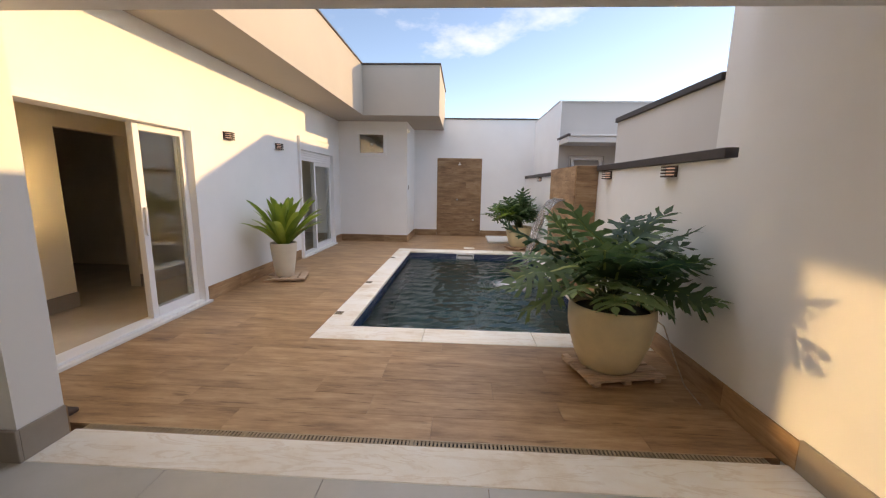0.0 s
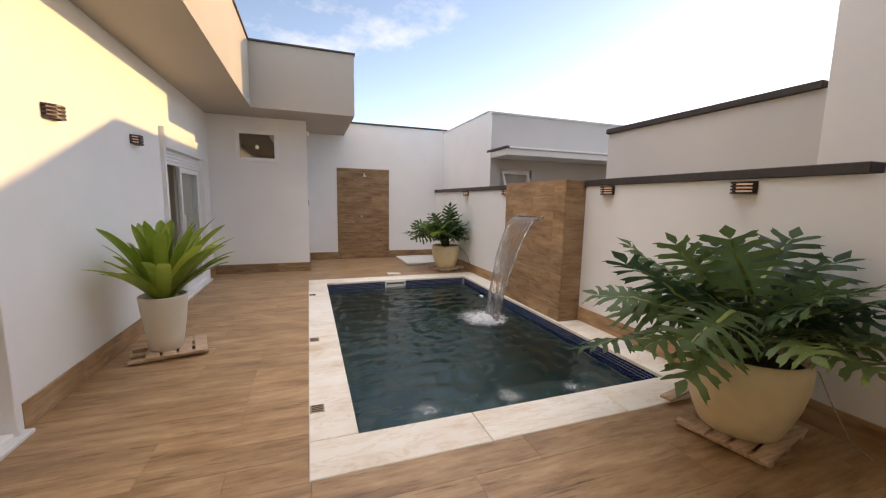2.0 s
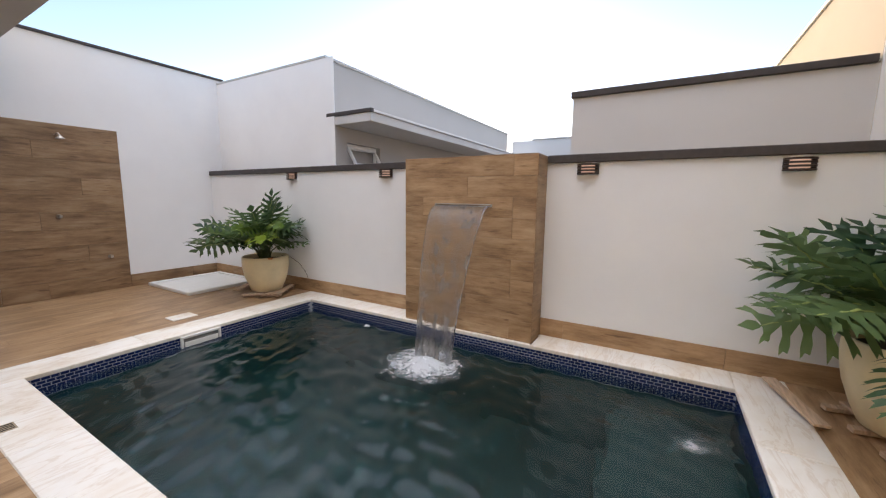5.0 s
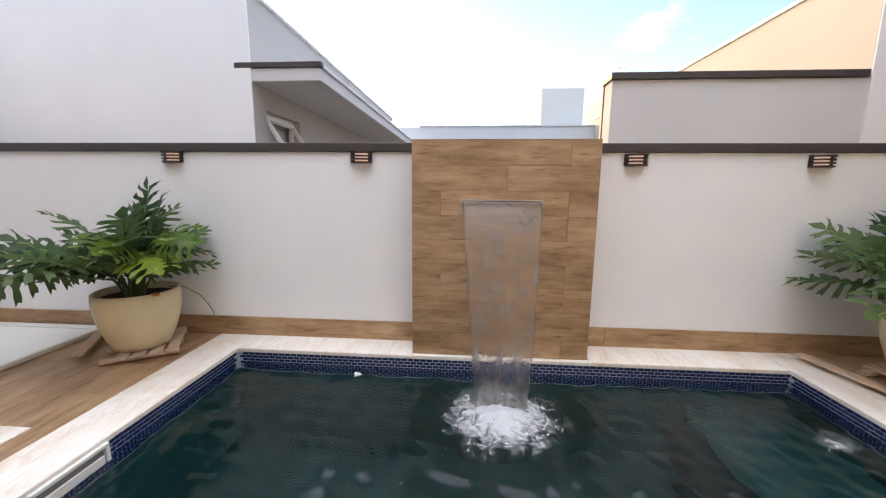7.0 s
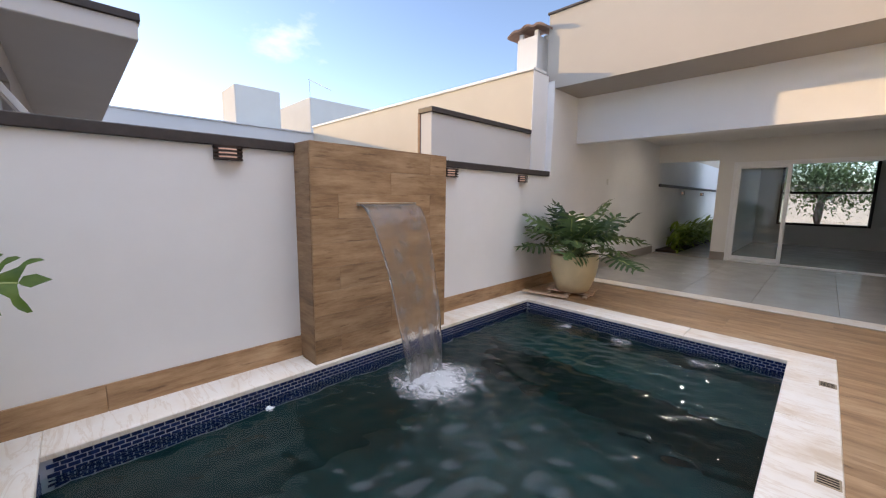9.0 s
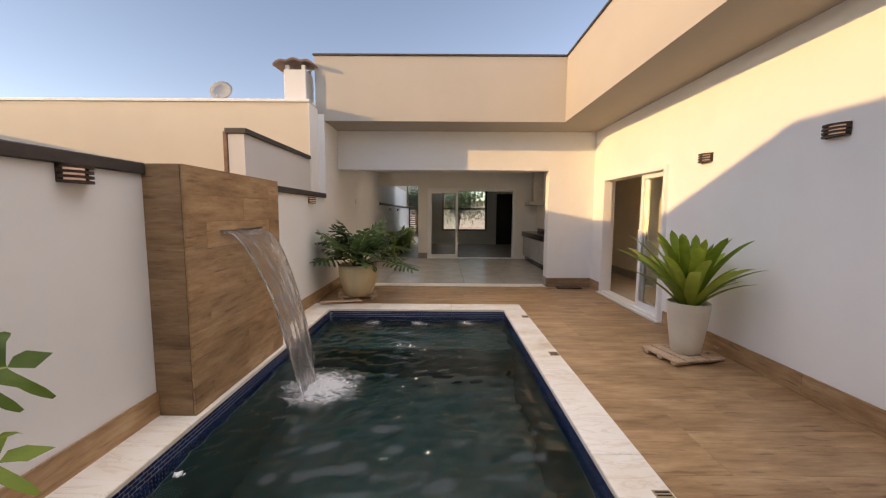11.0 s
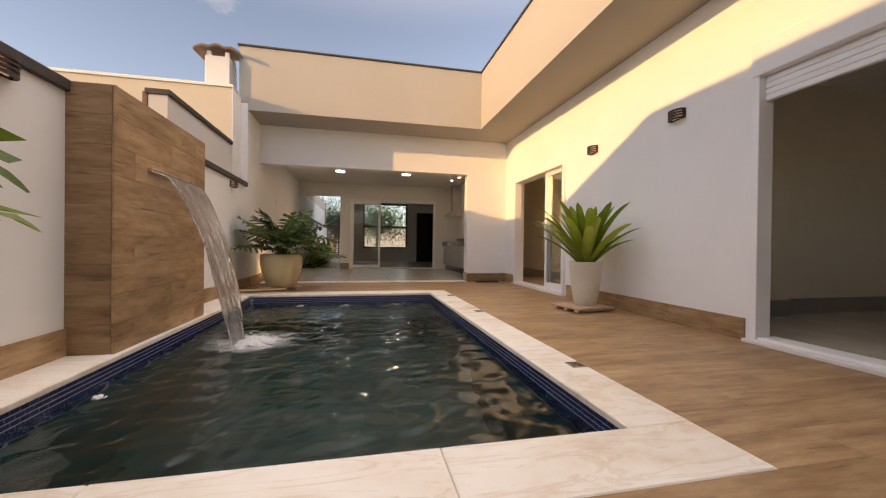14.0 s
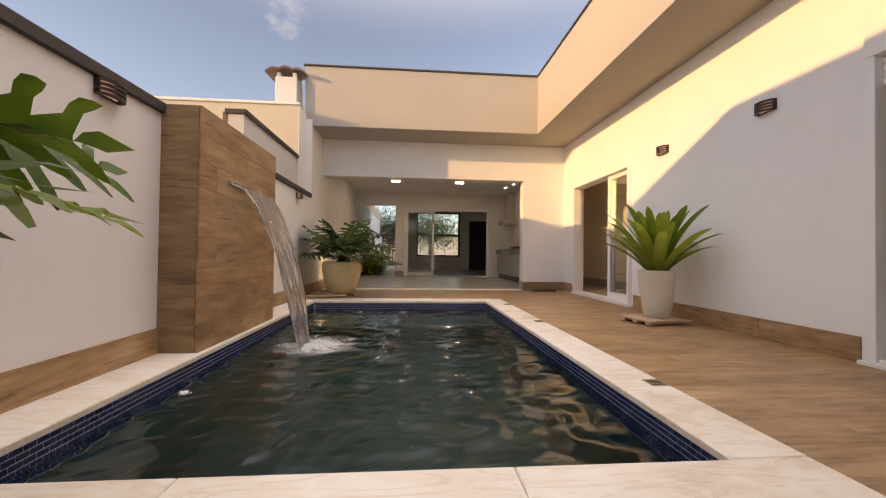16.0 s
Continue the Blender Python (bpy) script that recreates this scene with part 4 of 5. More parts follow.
STRAPS = [leaf_mesh("leaf", strap_leaf(l, w, radians(e), radians(c), k), BROM) for k, (l, w, e, c) in enumerate(
    ((0.66, 0.085, 87, 10), (0.74, 0.09, 84, 16), (0.80, 0.095, 79, 22), (0.84, 0.10, 74, 28), (0.86, 0.10, 68, 34),
     (0.86, 0.10, 62, 38), (0.82, 0.095, 57, 40), (0.76, 0.09, 53, 40), (0.68, 0.085, 50, 38)))]
br = thing("bromeliad", "large bright green bromeliad with strap leaves", "plant", (-2.69, 5.61, 0.50))
r = random.Random(4)
for i in range(52):
    k = min(8, int(i / 52 * 9))
    az = math.degrees(2.399963 * i) + r.uniform(-8, 8)
    ob = new("leaf", STRAPS[k])
    ob.parent = br
    s = r.uniform(0.95, 1.14)
    if math.cos(radians(az)) < -0.6:
        s *= 0.68
    ob.matrix_basis = pose(0.035 * math.cos(radians(az)), 0.035 * math.sin(radians(az)), 0, r.uniform(-6, 6), 0, az) @ Matrix.Diagonal((s, s, s * (1.15 if s < 0.8 else 1.0), 1))
part("heart", lathe([(0, -0.06), (0.06, -0.05), (0.075, 0.02), (0.05, 0.10), (0.0, 0.11)], 14), BROM, br, smooth=True)

# ---- cascade ----
cas = thing("waterfall", "clear sheet of water falling from a steel spout", "waterfall", (0, 0, 0))
part("spout", boxes([(1.645, 1.69, 5.775, 6.415, 1.318, 1.326), (1.645, 1.69, 5.775, 6.415, 1.340, 1.348), (1.645, 1.69, 5.77, 5.78, 1.318, 1.348), (1.645, 1.69, 6.41, 6.42, 1.318, 1.348)]), STEEL, cas, "brushed steel spout")
SHEET = glass_of("falling_water", (0.97, 0.98, 1.0), 0.05, 1.33)
sn, sl = SHEET.node_tree.nodes, SHEET.node_tree.links
sb = noise_of(sn, sl, 5, 3, 0.5, (2.0, 2.0, 1.5))
bump_of(sn, sl, sb.outputs["Fac"], 0.6, 0.04, sn["Principled BSDF"])
streak = noise_of(sn, sl, 4, 4, 0.5, (2.4, 2.4, 1.2))
sramp = ramp_of(sn, sl, streak.outputs["Fac"], [(0.40, (0.06, 0.06, 0.06)), (0.66, (0.34, 0.34, 0.34))])
froth = sn.new("ShaderNodeBsdfTranslucent")
froth.inputs["Color"].default_value = (0.86, 0.88, 0.90, 1)
frothy = sn.new("ShaderNodeMixShader")
sgeo = sn.new("ShaderNodeNewGeometry")
sxyz = sn.new("ShaderNodeSeparateXYZ")
sl.new(sgeo.outputs["Position"], sxyz.inputs[0])
low = sn.new("ShaderNodeMapRange")
low.inputs["From Min"].default_value, low.inputs["From Max"].default_value = 0.25, WZ
low.inputs["To Min"].default_value, low.inputs["To Max"].default_value = 1.0, 2.2
sl.new(sxyz.outputs["Z"], low.inputs["Value"])
more = sn.new("ShaderNodeMath")
more.operation = 'MULTIPLY'
sl.new(sramp.outputs["Color"], more.inputs[0])
sl.new(low.outputs["Result"], more.inputs[1])
sl.new(more.outputs[0], frothy.inputs[0])
sl.new(sn["Principled BSDF"].outputs[0], frothy.inputs[1])
sl.new(froth.outputs[0], frothy.inputs[2])
sl.new(frothy.outputs[0], sn["Material Output"].inputs["Surface"])
bm = bmesh.new()
ns, nw = 48, 28
front, backr = [], []
for i in range(ns + 1):
    t = i / ns
    z = 1.333 - (1.333 - WZ) * t
    x = 1.645 - 0.545 * math.sqrt(t)
    half = 0.315 - 0.125 * t ** 0.8
    ra, rb = [], []
    for j in range(nw + 1):
        s = 2 * j / nw - 1
        y = 6.10 + half * s
        w = 0.010 * t * math.sin(7 * s + 9 * t) + 0.006 * math.sin(19 * s + 14 * t) * t + 0.020 * t * noise.noise((s * 2.5, t * 5, 0.3))
        edge = 0.004 + 0.006 * abs(s) ** 6
        ra.append(bm.verts.new((x + w - edge, y, z)))
        rb.append(bm.verts.new((x + w + edge, y, z)))
    front.append(ra)
    backr.append(rb)
for i in range(ns):
    for j in range(nw):
        bm.faces.new([front[i][j], front[i][j + 1], front[i + 1][j + 1], front[i + 1][j]])
        bm.faces.new([backr[i][j], backr[i + 1][j], backr[i + 1][j + 1], backr[i][j + 1]])
    for j, flip in ((0, 1), (nw, -1)):
        bm.faces.new([front[i][j], front[i + 1][j], backr[i + 1][j], backr[i][j]][::flip])
sheet = part("sheet", bm, SHEET, cas, "clear rippling falling water", True)
sheet.visible_shadow = False


def foam_patch(cx, cy, radius, count, seed, up=0.05, spread=1.0, small=0.012):
    """Bubbles and churned drops on the water: many small uneven beads."""
    r = random.Random(seed)
    bm = bmesh.new()
    for i in range(count):
        d = radius * spread * abs(r.gauss(0, 0.45))
        a = r.uniform(0, 6.28)
        s = small * r.uniform(0.35, 1.3) * (1.4 if d < radius * 0.4 else 0.7)
        h = WZ + max(0, r.gauss(0, up)) * math.exp(-(d / radius) ** 2 * 2) + ripple(cx + d * math.cos(a), cy + d * math.sin(a))
        res = bmesh.ops.create_icosphere(bm, subdivisions=1, radius=s, matrix=pose(cx + d * math.cos(a), cy + d * math.sin(a), h, r.uniform(0, 90), 0, r.uniform(0, 90)) @ Matrix.Diagonal((r.uniform(0.8, 1.8), r.uniform(0.8, 1.6), r.uniform(0.4, 0.9), 1)))
    return bm


def froth_mat(name, cx, cy, radius, thick, scale=24, dense=0.92):
    """Foam that is dense at its middle and breaks into strands and islands outwards."""
    m, n, l, b = nodes_of(name)
    b.inputs["Base Color"].default_value = (0.86, 0.89, 0.92, 1)
    b.inputs["Roughness"].default_value = 0.55
    t = noise_of(n, l, scale, 7, 0.68)
    t.inputs["Distortion"].default_value = 1.1
    geo = n.new("ShaderNodeNewGeometry")
    far = n.new("ShaderNodeVectorMath")
    far.operation = 'DISTANCE'
    far.inputs[1].default_value = (cx, cy, WZ)
    l.new(geo.outputs["Position"], far.inputs[0])
    bar = n.new("ShaderNodeMath")
    bar.operation = 'MULTIPLY_ADD'
    bar.inputs[1].default_value, bar.inputs[2].default_value = -0.85 / radius, thick - 0.5
    l.new(far.outputs["Value"], bar.inputs[0])
    tot = n.new("ShaderNodeMath")
    tot.operation = 'ADD'
    l.new(bar.outputs[0], tot.inputs[0])
    l.new(t.outputs["Fac"], tot.inputs[1])
    r = ramp_of(n, l, tot.outputs[0], [(0.04, (0, 0, 0)), (0.34, (dense, dense, dense))])
    clear = n.new("ShaderNodeBsdfTransparent")
    mx = n.new("ShaderNodeMixShader")
    l.new(r.outputs["Color"], mx.inputs[0])
    l.new(clear.outputs[0], mx.inputs[1])
    l.new(b.outputs[0], mx.inputs[2])
    l.new(mx.outputs[0], n["Material Output"].inputs["Surface"])
    bump_of(n, l, t.outputs["Fac"], 0.6, 0.02, b)
    return m


def froth_mound(cx, cy, radius, high, seed, rings=44, sides=96):
    """Churned water: a low ragged hump at the middle that runs out flat on the ripples."""
    bm = bmesh.new()
    prev = None
    for i in range(rings + 1):
        t = i / rings
        row = []
        for k in range(sides):
            a = 2 * math.pi * k / sides
            x, y = cx + radius * t * math.cos(a), cy + radius * t * math.sin(a)
            lump = noise.noise((x * 14, y * 14, seed)) * 0.6 + noise.noise((x * 45, y * 45, seed + 3)) * 0.3
            z = WZ + ripple(x, y) + 0.003 + high * math.exp(-(t * radius / 0.085) ** 2) * (0.8 + 0.9 * lump) + 0.006 * abs(lump) * (1 - t)
            row.append(bm.verts.new((x, y, z)))
        if prev:
            for k in range(sides):
                bm.faces.new([prev[k], row[k], row[(k + 1) % sides], prev[(k + 1) % sides]])
        prev = row
    bmesh.ops.remove_doubles(bm, verts=bm.verts, dist=0.0003)
    return bm


foam = part("foam", froth_mound(0.98, 6.10, 0.60, 0.05, 2.0), froth_mat("churned_foam", 0.99, 6.10, 0.66, 0.53, 13, 0.60), cas, "white churned foam", True)
foam.visible_shadow = False
splash = part("splash", foam_patch(0.99, 6.10, 0.17, 90, 3, 0.06, 1.0, 0.0040), FOAM, cas, "white splashing drops", True)
tagged(splash, kind="stuff")
drops = part("spray", foam_patch(0.90, 6.08, 0.70, 60, 8, 0.010, 1.0, 0.0042), FOAM, cas, "scattered white droplets", True)
tagged(drops, kind="stuff")
for k, (x, y) in enumerate(((0.90, 4.02), (0.24, 4.06), (-0.50, 4.05))):
    jet = thing("water_jet", "small bubbling jet breaking the pool surface", "water jet", (0, 0, 0), 0, "bubbling jets")
    fj = part("foam", froth_mound(x, y, 0.30, 0.012, 5.0 + k, 24, 64), froth_mat("jet_foam", x, y, 0.46, 0.26, 13, 0.42), jet, "thin swirling foam", True)
    fj.visible_shadow = False
    part("bubbles", foam_patch(x, y, 0.20, 14, 31 + k, 0.004, 1.0, 0.004), FOAM, jet, smooth=True)
    tagged(jet.children[1], kind="stuff")
eye = thing("return_inlet", "small white bubbling return inlet at the pool edge", "inlet", (0, 0, 0))
part("bubbles", foam_patch(1.50, 7.27, 0.05, 30, 61, 0.006, 1.0, 0.010), FOAM, eye, smooth=True)

# ---- pool fittings ----
sk = thing("skimmer", "white plastic skimmer mouth in the pool wall", "skimmer", (0.20, PY1, -0.075))
part("frame", boxes([(-0.20, 0.20, -0.03, 0.0, 0.025, 0.05), (-0.20, -0.175, -0.03, 0.0, -0.075, 0.025), (0.175, 0.20, -0.03, 0.0, -0.075, 0.025)], 0.004), PLASTIC, sk)
part("throat", box(-0.175, 0.175, -0.012, 0.0, -0.075, 0.025), plain("grey_plastic", (0.25, 0.25, 0.24), 0.6), sk)
part("flap", box(-0.165, 0.165, -0.028, -0.018, -0.07, -0.012, 0.003), PLASTIC, sk)
lid = thing("access_cover", "small square pale stone access cover on the deck", "cover", (0.30, 9.02, 0.0))
part("plate", box(-0.13, 0.13, -0.10, 0.10, 0.0, 0.012, 0.003), STONE, lid)
tray = thing("shower_tray", "white rimmed tray lying on the deck", "tray", (1.37, 10.55, 0.0))
part("rim", boxes([(-0.55, 0.55, -0.60, -0.53, 0.0, 0.05), (-0.55, 0.55, 0.53, 0.60, 0.0, 0.05), (-0.55, -0.48, -0.53, 0.53, 0.0, 0.05), (0.48, 0.55, -0.53, 0.53, 0.0, 0.05)], 0.008), PLASTIC, tray)
part("base", box(-0.48, 0.48, -0.53, 0.53, 0.0, 0.03, 0.004), PLASTIC, tray)
for y in (4.12, 5.56, 7.60):
    dr = thing("overflow_drain", "small slotted drain set in the pool coping", "drain", (-1.325, y, 0.0), 0, "coping drains")
    part("plate", box(-0.05, 0.05, -0.055, 0.055, 0.0005, 0.006, 0.002), GRATE, dr)
    for k in range(4):
        part("slot", box(-0.04, 0.04, -0.042 + 0.024 * k, -0.030 + 0.024 * k, 0.0055, 0.0068), DARK, dr)

# outdoor shower fittings on the tiled panel
sh = thing("outdoor_shower", "small chrome shower arm on the tiled panel", "shower", (0.0, YB - 0.02, 2.17))
part("rose", tube([(0, -0.16, -0.03), (0, -0.16, -0.06)], [0.02, 0.05], 14), STEEL, sh)
part("arm", tube([(0, 0, 0), (0, -0.10, 0.01), (0, -0.16, -0.03)], 0.012, 8), STEEL, sh)
for x, z in ((-0.06, 1.10), (0.43, 0.50)):
    tp = thing("tap", "small chrome tap on the tiled panel", "tap", (x, YB - 0.02, z), 0, "panel taps")
    part("flange", tube([(0, 0, 0), (0, -0.012, 0)], 0.028, 14), STEEL, tp)
    part("spindle", tube([(0, -0.012, 0), (0, -0.05, 0)], 0.012, 10), STEEL, tp)
    part("knob", tube([(0, -0.05, 0), (0, -0.07, 0)], [0.024, 0.02], 12), STEEL, tp)
sp = thing("security_light", "small white sensor fitting high on the corner", "sensor", (XW, 9.95, 2.88))
part("body", box(0, 0.05, -0.035, 0.035, -0.04, 0.04, 0.008), PLASTIC, sp)
sw = thing("switch_plate", "thin grey switch plate on the recess wall", "switch", (XW, 10.05, 1.45))
part("plate", box(0, 0.012, -0.04, 0.04, -0.06, 0.06, 0.003), BASE_GREY, sw)
cb = thing("irrigation_hose", "thin dark hose looping from the pot to the wall", "hose", (0, 0, 0))
part("hose", tube([(1.66, 9.03, 0.55), (1.76, 8.96, 0.52), (1.86, 8.90, 0.42), (1.92, 8.86, 0.30), (1.95, 8.83, 0.19)], 0.0035, 6), SOIL, cb, smooth=True)
cb2 = thing("irrigation_hose", "thin pale hose running from the pot down to the deck", "hose", (0, 0, 0))
part("hose", tube([(1.60, 2.76, 0.545), (1.66, 2.70, 0.50), (1.72, 2.64, 0.30), (1.78, 2.56, 0.10), (1.85, 2.46, 0.006)], 0.005, 6), POT_GRAVEL, cb2, smooth=True)

# ---- drain grate across the threshold ----
g = thing("drain_grate", "long bronze slotted drain grate across the threshold", "drain grate", (0, 0, 0))
GX0, GX1, GY0, GY1 = XJ + 0.03, XR - 0.1, 1.888, 1.948
n = 4
gl = (GX1 - GX0) / n
for k in range(n):
    a = GX0 + gl * k
    seg = part("section", boxes([(a + 0.012, a + gl - 0.012, GY0, GY0 + 0.008, -0.008, 0.003), (a + 0.012, a + gl - 0.012, GY1 - 0.008, GY1, -0.008, 0.003), (a, a + 0.012, GY0, GY1, -0.008, 0.003), (a + gl - 0.012, a + gl, GY0, GY1, -0.008, 0.003)]), GRATE, g)
    bm = bmesh.new()
    m = 42
    for i in range(m):
        x = a + 0.012 + (gl - 0.024) * (i + 0.5) / m
        box(x - 0.0065, x + 0.0065, GY0 + 0.008, GY1 - 0.008, -0.008, 0.002, bm=bm)
    tagged(part("bars", bm, GRATE, seg), kind="stuff")
part("channel", box(GX0, GX1, GY0, GY1, -0.019, -0.014), DARK, g)

# ---- veranda fittings ----
for x in (0.61, -1.17):
    lp = thing("ceiling_light", "square white LED panel lit in the veranda ceiling", "ceiling light", (x, -0.75, ZVC), 0, "square ceiling lights")
    part("frame", boxes([(-0.12, 0.12, -0.12, -0.11, -0.012, 0), (-0.12, 0.12, 0.11, 0.12, -0.012, 0), (-0.12, -0.11, -0.11, 0.11, -0.012, 0), (0.11, 0.12, -0.11, 0.11, -0.012, 0)]), ALU, lp)
    part("diffuser", box(-0.11, 0.11, -0.11, 0.11, -0.008, 0), LED, lp)
for x, y in ((-2.72, -0.75), (-2.63, -1.31)):
    lp = thing("downlight", "small round lit downlight over the counter", "downlight", (x, y, ZVC), 0, "counter downlights")
    part("ring", lathe([(0.0, -0.004), (0.04, -0.004), (0.045, -0.012), (0.055, -0.012), (0.058, 0)], 20), ALU, lp)
    part("lens", lathe([(0, -0.010), (0.035, -0.010), (0.035, -0.004)], 16), LED, lp)
ct = thing("worktop", "black granite worktop with a deep front edge", "worktop", (0, 0, 0))
part("slab", box(XL, -2.62, -2.55, 1.30, 0.89, 0.93, 0.004), GRANITE, ct)
part("apron", box(-2.66, -2.62, -2.55, 1.30, 0.79, 0.888, 0.003), GRANITE, ct)
part("upstand", box(XL, XL + 0.02, -2.55, 1.30, 0.93, 1.03, 0.002), GRANITE, ct)
for k in range(4):
    y = -2.55 + 0.96 * k
    cab = thing("base_cabinet", "mid grey base cabinet under the worktop", "cabinet", (0, y, 0), 0, "base cabinets")
    part("body", box(XL, -2.69, 0.005, 0.955, 0.17, 0.785, 0.002), CABINET, cab)
    part("plinth", box(XL, -2.74, 0.005, 0.955, ZV, 0.168, 0.002), GRANITE, cab)
    dd = part("door", box(-2.689, -2.67, 0.01, 0.95, 0.18, 0.78, 0.003), CABINET, cab)
    part("handle", box(-2.67, -2.655, 0.40, 0.56, 0.74, 0.752, 0.002), STEEL, dd)
hd = thing("range_hood", "grey steel range hood with a tall flue", "range hood", (0, 0, 0))
part("flue", box(XL, -2.86, -2.34, -2.06, 1.86, ZVC, 0.004), STEEL, hd)
part("canopy", box(XL, -2.68, -2.52, -1.88, 1.74, 1.86, 0.01), STEEL, hd)
tp = thing("kitchen_tap", "tall chrome kitchen tap on the worktop", "tap", (-2.98, 0.3, 0.93))
part("body", tube([(0, 0, 0), (0, 0, 0.32), (0.04, 0, 0.40), (0.12, 0, 0.42), (0.18, 0, 0.37)], 0.014, 10), STEEL, tp, smooth=True)
so = thing("socket", "white socket plate on the veranda wall", "socket", (XR, 0.4, 1.75))
part("plate", box(-0.012, 0, -0.04, 0.04, -0.06, 0.06, 0.003), PLASTIC, so)
spk = thing("doormat", "dark mat rolled by the corner baseboard", "doormat", (-2.62, 1.98, 0.0))
part("mat", box(-0.28, 0.22, -0.03, 0.09, 0.0, 0.035, 0.012), plain("dark_brown_mat", (0.09, 0.055, 0.04), 0.95, vary=0.3, scale=20), spk)

# ---- corridor beside the house, and the street ----
structure("wall_corridor", box(XR, 2.17, -13.2, YV - 0.152, -0.1, 1.75), WALL, "low white boundary wall along the corridor", "wall")
structure("trim_corridor", box(1.955, 2.2, -13.2, YV - 0.152, 1.75, 1.826, 0.006), TRIM, "dark coping on the corridor wall", "trim")
structure("floor_corridor", box(0.68, XR, -13.2, YV - 0.15, -0.1, 0.012), TILE_FLOOR, "pale paving of the side corridor", "floor")
structure("wall_corridor_upper", box(2.175, 2.188, -13.2, YV - 0.2, 1.75, 2.75), WALL, "pale wall above the corridor", "wall")
gate = thing("slatted_gate", "black metal gate with horizontal slats", "gate", (0, -13.0, 0))
for x in (0.70, 1.30, 1.90):
    part("post", box(x, x + 0.07, -0.04, 0.04, 0.0, 2.6, 0.004), BLACKALU, gate)
for k in range(22):
    part("slat", box(0.77, 1.30, -0.012, 0.012, 0.1 + 0.112 * k, 0.16 + 0.112 * k), BLACKALU, gate)
    part("slat", box(1.37, 1.90, -0.012, 0.012, 0.1 + 0.112 * k, 0.16 + 0.112 * k), BLACKALU, gate)


def blade(bm, base, az, el, length, width, curl, n=5):
    x, z, ang = 0.0, 0.0, el
    prev = None
    for i in range(n + 1):
        t = i / n
        w = width * math.sin(math.pi * (0.12 + 0.86 * t))
        c, s = math.cos(az), math.sin(az)
        cur = [bm.verts.new((base[0] + c * x - s * q * w, base[1] + s * x + c * q * w, base[2] + z + 0.25 * w * abs(q))) for q in (-1, 0, 1)]
        if prev:
            bm.faces.new([prev[0], prev[1], cur[1], cur[0]])
            bm.faces.new([prev[1], prev[2], cur[2], cur[1]])
        prev = cur
        ang -= curl / n
        x += math.cos(ang) * length / n
        z += math.sin(ang) * length / n


r = random.Random(9)
bm = bmesh.new()
for i in range(520):
    y = r.uniform(-9.5, -3.2)
    base = (r.uniform(1.55, 1.86), y, r.uniform(0.05, 0.62))
    az = r.uniform(1.7, 4.6)
    blade(bm, base, az, radians(r.uniform(35, 85)), r.uniform(0.35, 0.62), r.uniform(0.03, 0.055), radians(r.uniform(40, 110)))
hedge = mesh_object("hedge", bm, BROM, True)
tagged(hedge, "dense green strap-leaved hedge along the corridor wall", "hedge", "", "stuff")
structure("planter_soil", box(1.5, XR, -9.6, -3.1, 0.012, 0.07, 0.01), SOIL, "dark soil bed under the hedge", "ground")


def tree(at, height, seed):
    t = thing("street_tree", "broad green street tree with a forked trunk", "tree", at)
    r = random.Random(seed)
    part("trunk", tube([(0, 0, 0), (0.05, 0.02, 0.9), (0.0, 0.05, 1.7)], [0.17, 0.14, 0.12], 10), BARK, t, smooth=True)
    bm = bmesh.new()
    tips = []
    for k in range(7):
        a = k * 0.9 + r.uniform(-0.2, 0.2)
        e = Vector((math.cos(a) * r.uniform(0.7, 1.5), math.sin(a) * r.uniform(0.7, 1.5), height * r.uniform(0.55, 0.9)))
        tube([(0, 0.05, 1.6), e * 0.45 + Vector((0, 0, 0.75)), e], [0.07, 0.045, 0.015], 6, bm)
        tips += [e, e * 0.7 + Vector((0, 0, 0.4))]
    part("limbs", bm, BARK, t, smooth=True)
    bm = bmesh.new()
    for i in range(5200):
        c = r.choice(tips)
        p = c + Vector((r.gauss(0, 0.60), r.gauss(0, 0.55), r.gauss(-0.15, 0.50)))
        blade(bm, p, r.uniform(0, 6.28), radians(r.uniform(-40, 50)), r.uniform(0.12, 0.22), r.uniform(0.03, 0.05), 0.6, 2)
    tagged(part("crown", bm, PHILO, t), kind="stuff")
    return t


tree((-1.0, -13.5, -0.12), 3.9, 3)
tree((1.9, -19.0, -0.12), 4.6, 5)
structure("road", box(-40, 40, -26, -17.5, -0.12, -0.112), plain("asphalt", (0.055, 0.055, 0.055), 0.9, vary=0.2, scale=3, grain=60, bump=0.5), "grey asphalt street in front of the house", "road")
fw = thing("street_wall", "pale rendered wall across the street", "wall", (0, -29, 0))
part("wall", box(-18, 18, -0.1, 0.1, -0.12, 2.6), NEIGHBOUR, fw)
part("coping", box(-18.05, 18.05, -0.14, 0.14, 2.6, 2.68), TRIM, fw)

# ---- tiles, planks and stones ----
TH = 0.012


def lay_x(name, x0, x1, y0, y1, z, length, material, parent, seed, gap=0.0018):
    """One row of planks along x."""
    r = random.Random(seed)
    x = x0 - length * r.choice((0.0, 0.34, 0.66))
    while x < x1 - 0.02:
        a, b = max(x, x0), min(x + length, x1)
        if b - a > 0.03:
            piece(name, (b - a - gap, y1 - y0 - gap, TH), ((a + b) / 2, (y0 + y1) / 2, z - TH / 2), material, parent, 'Z', 0.0008)
        x += length


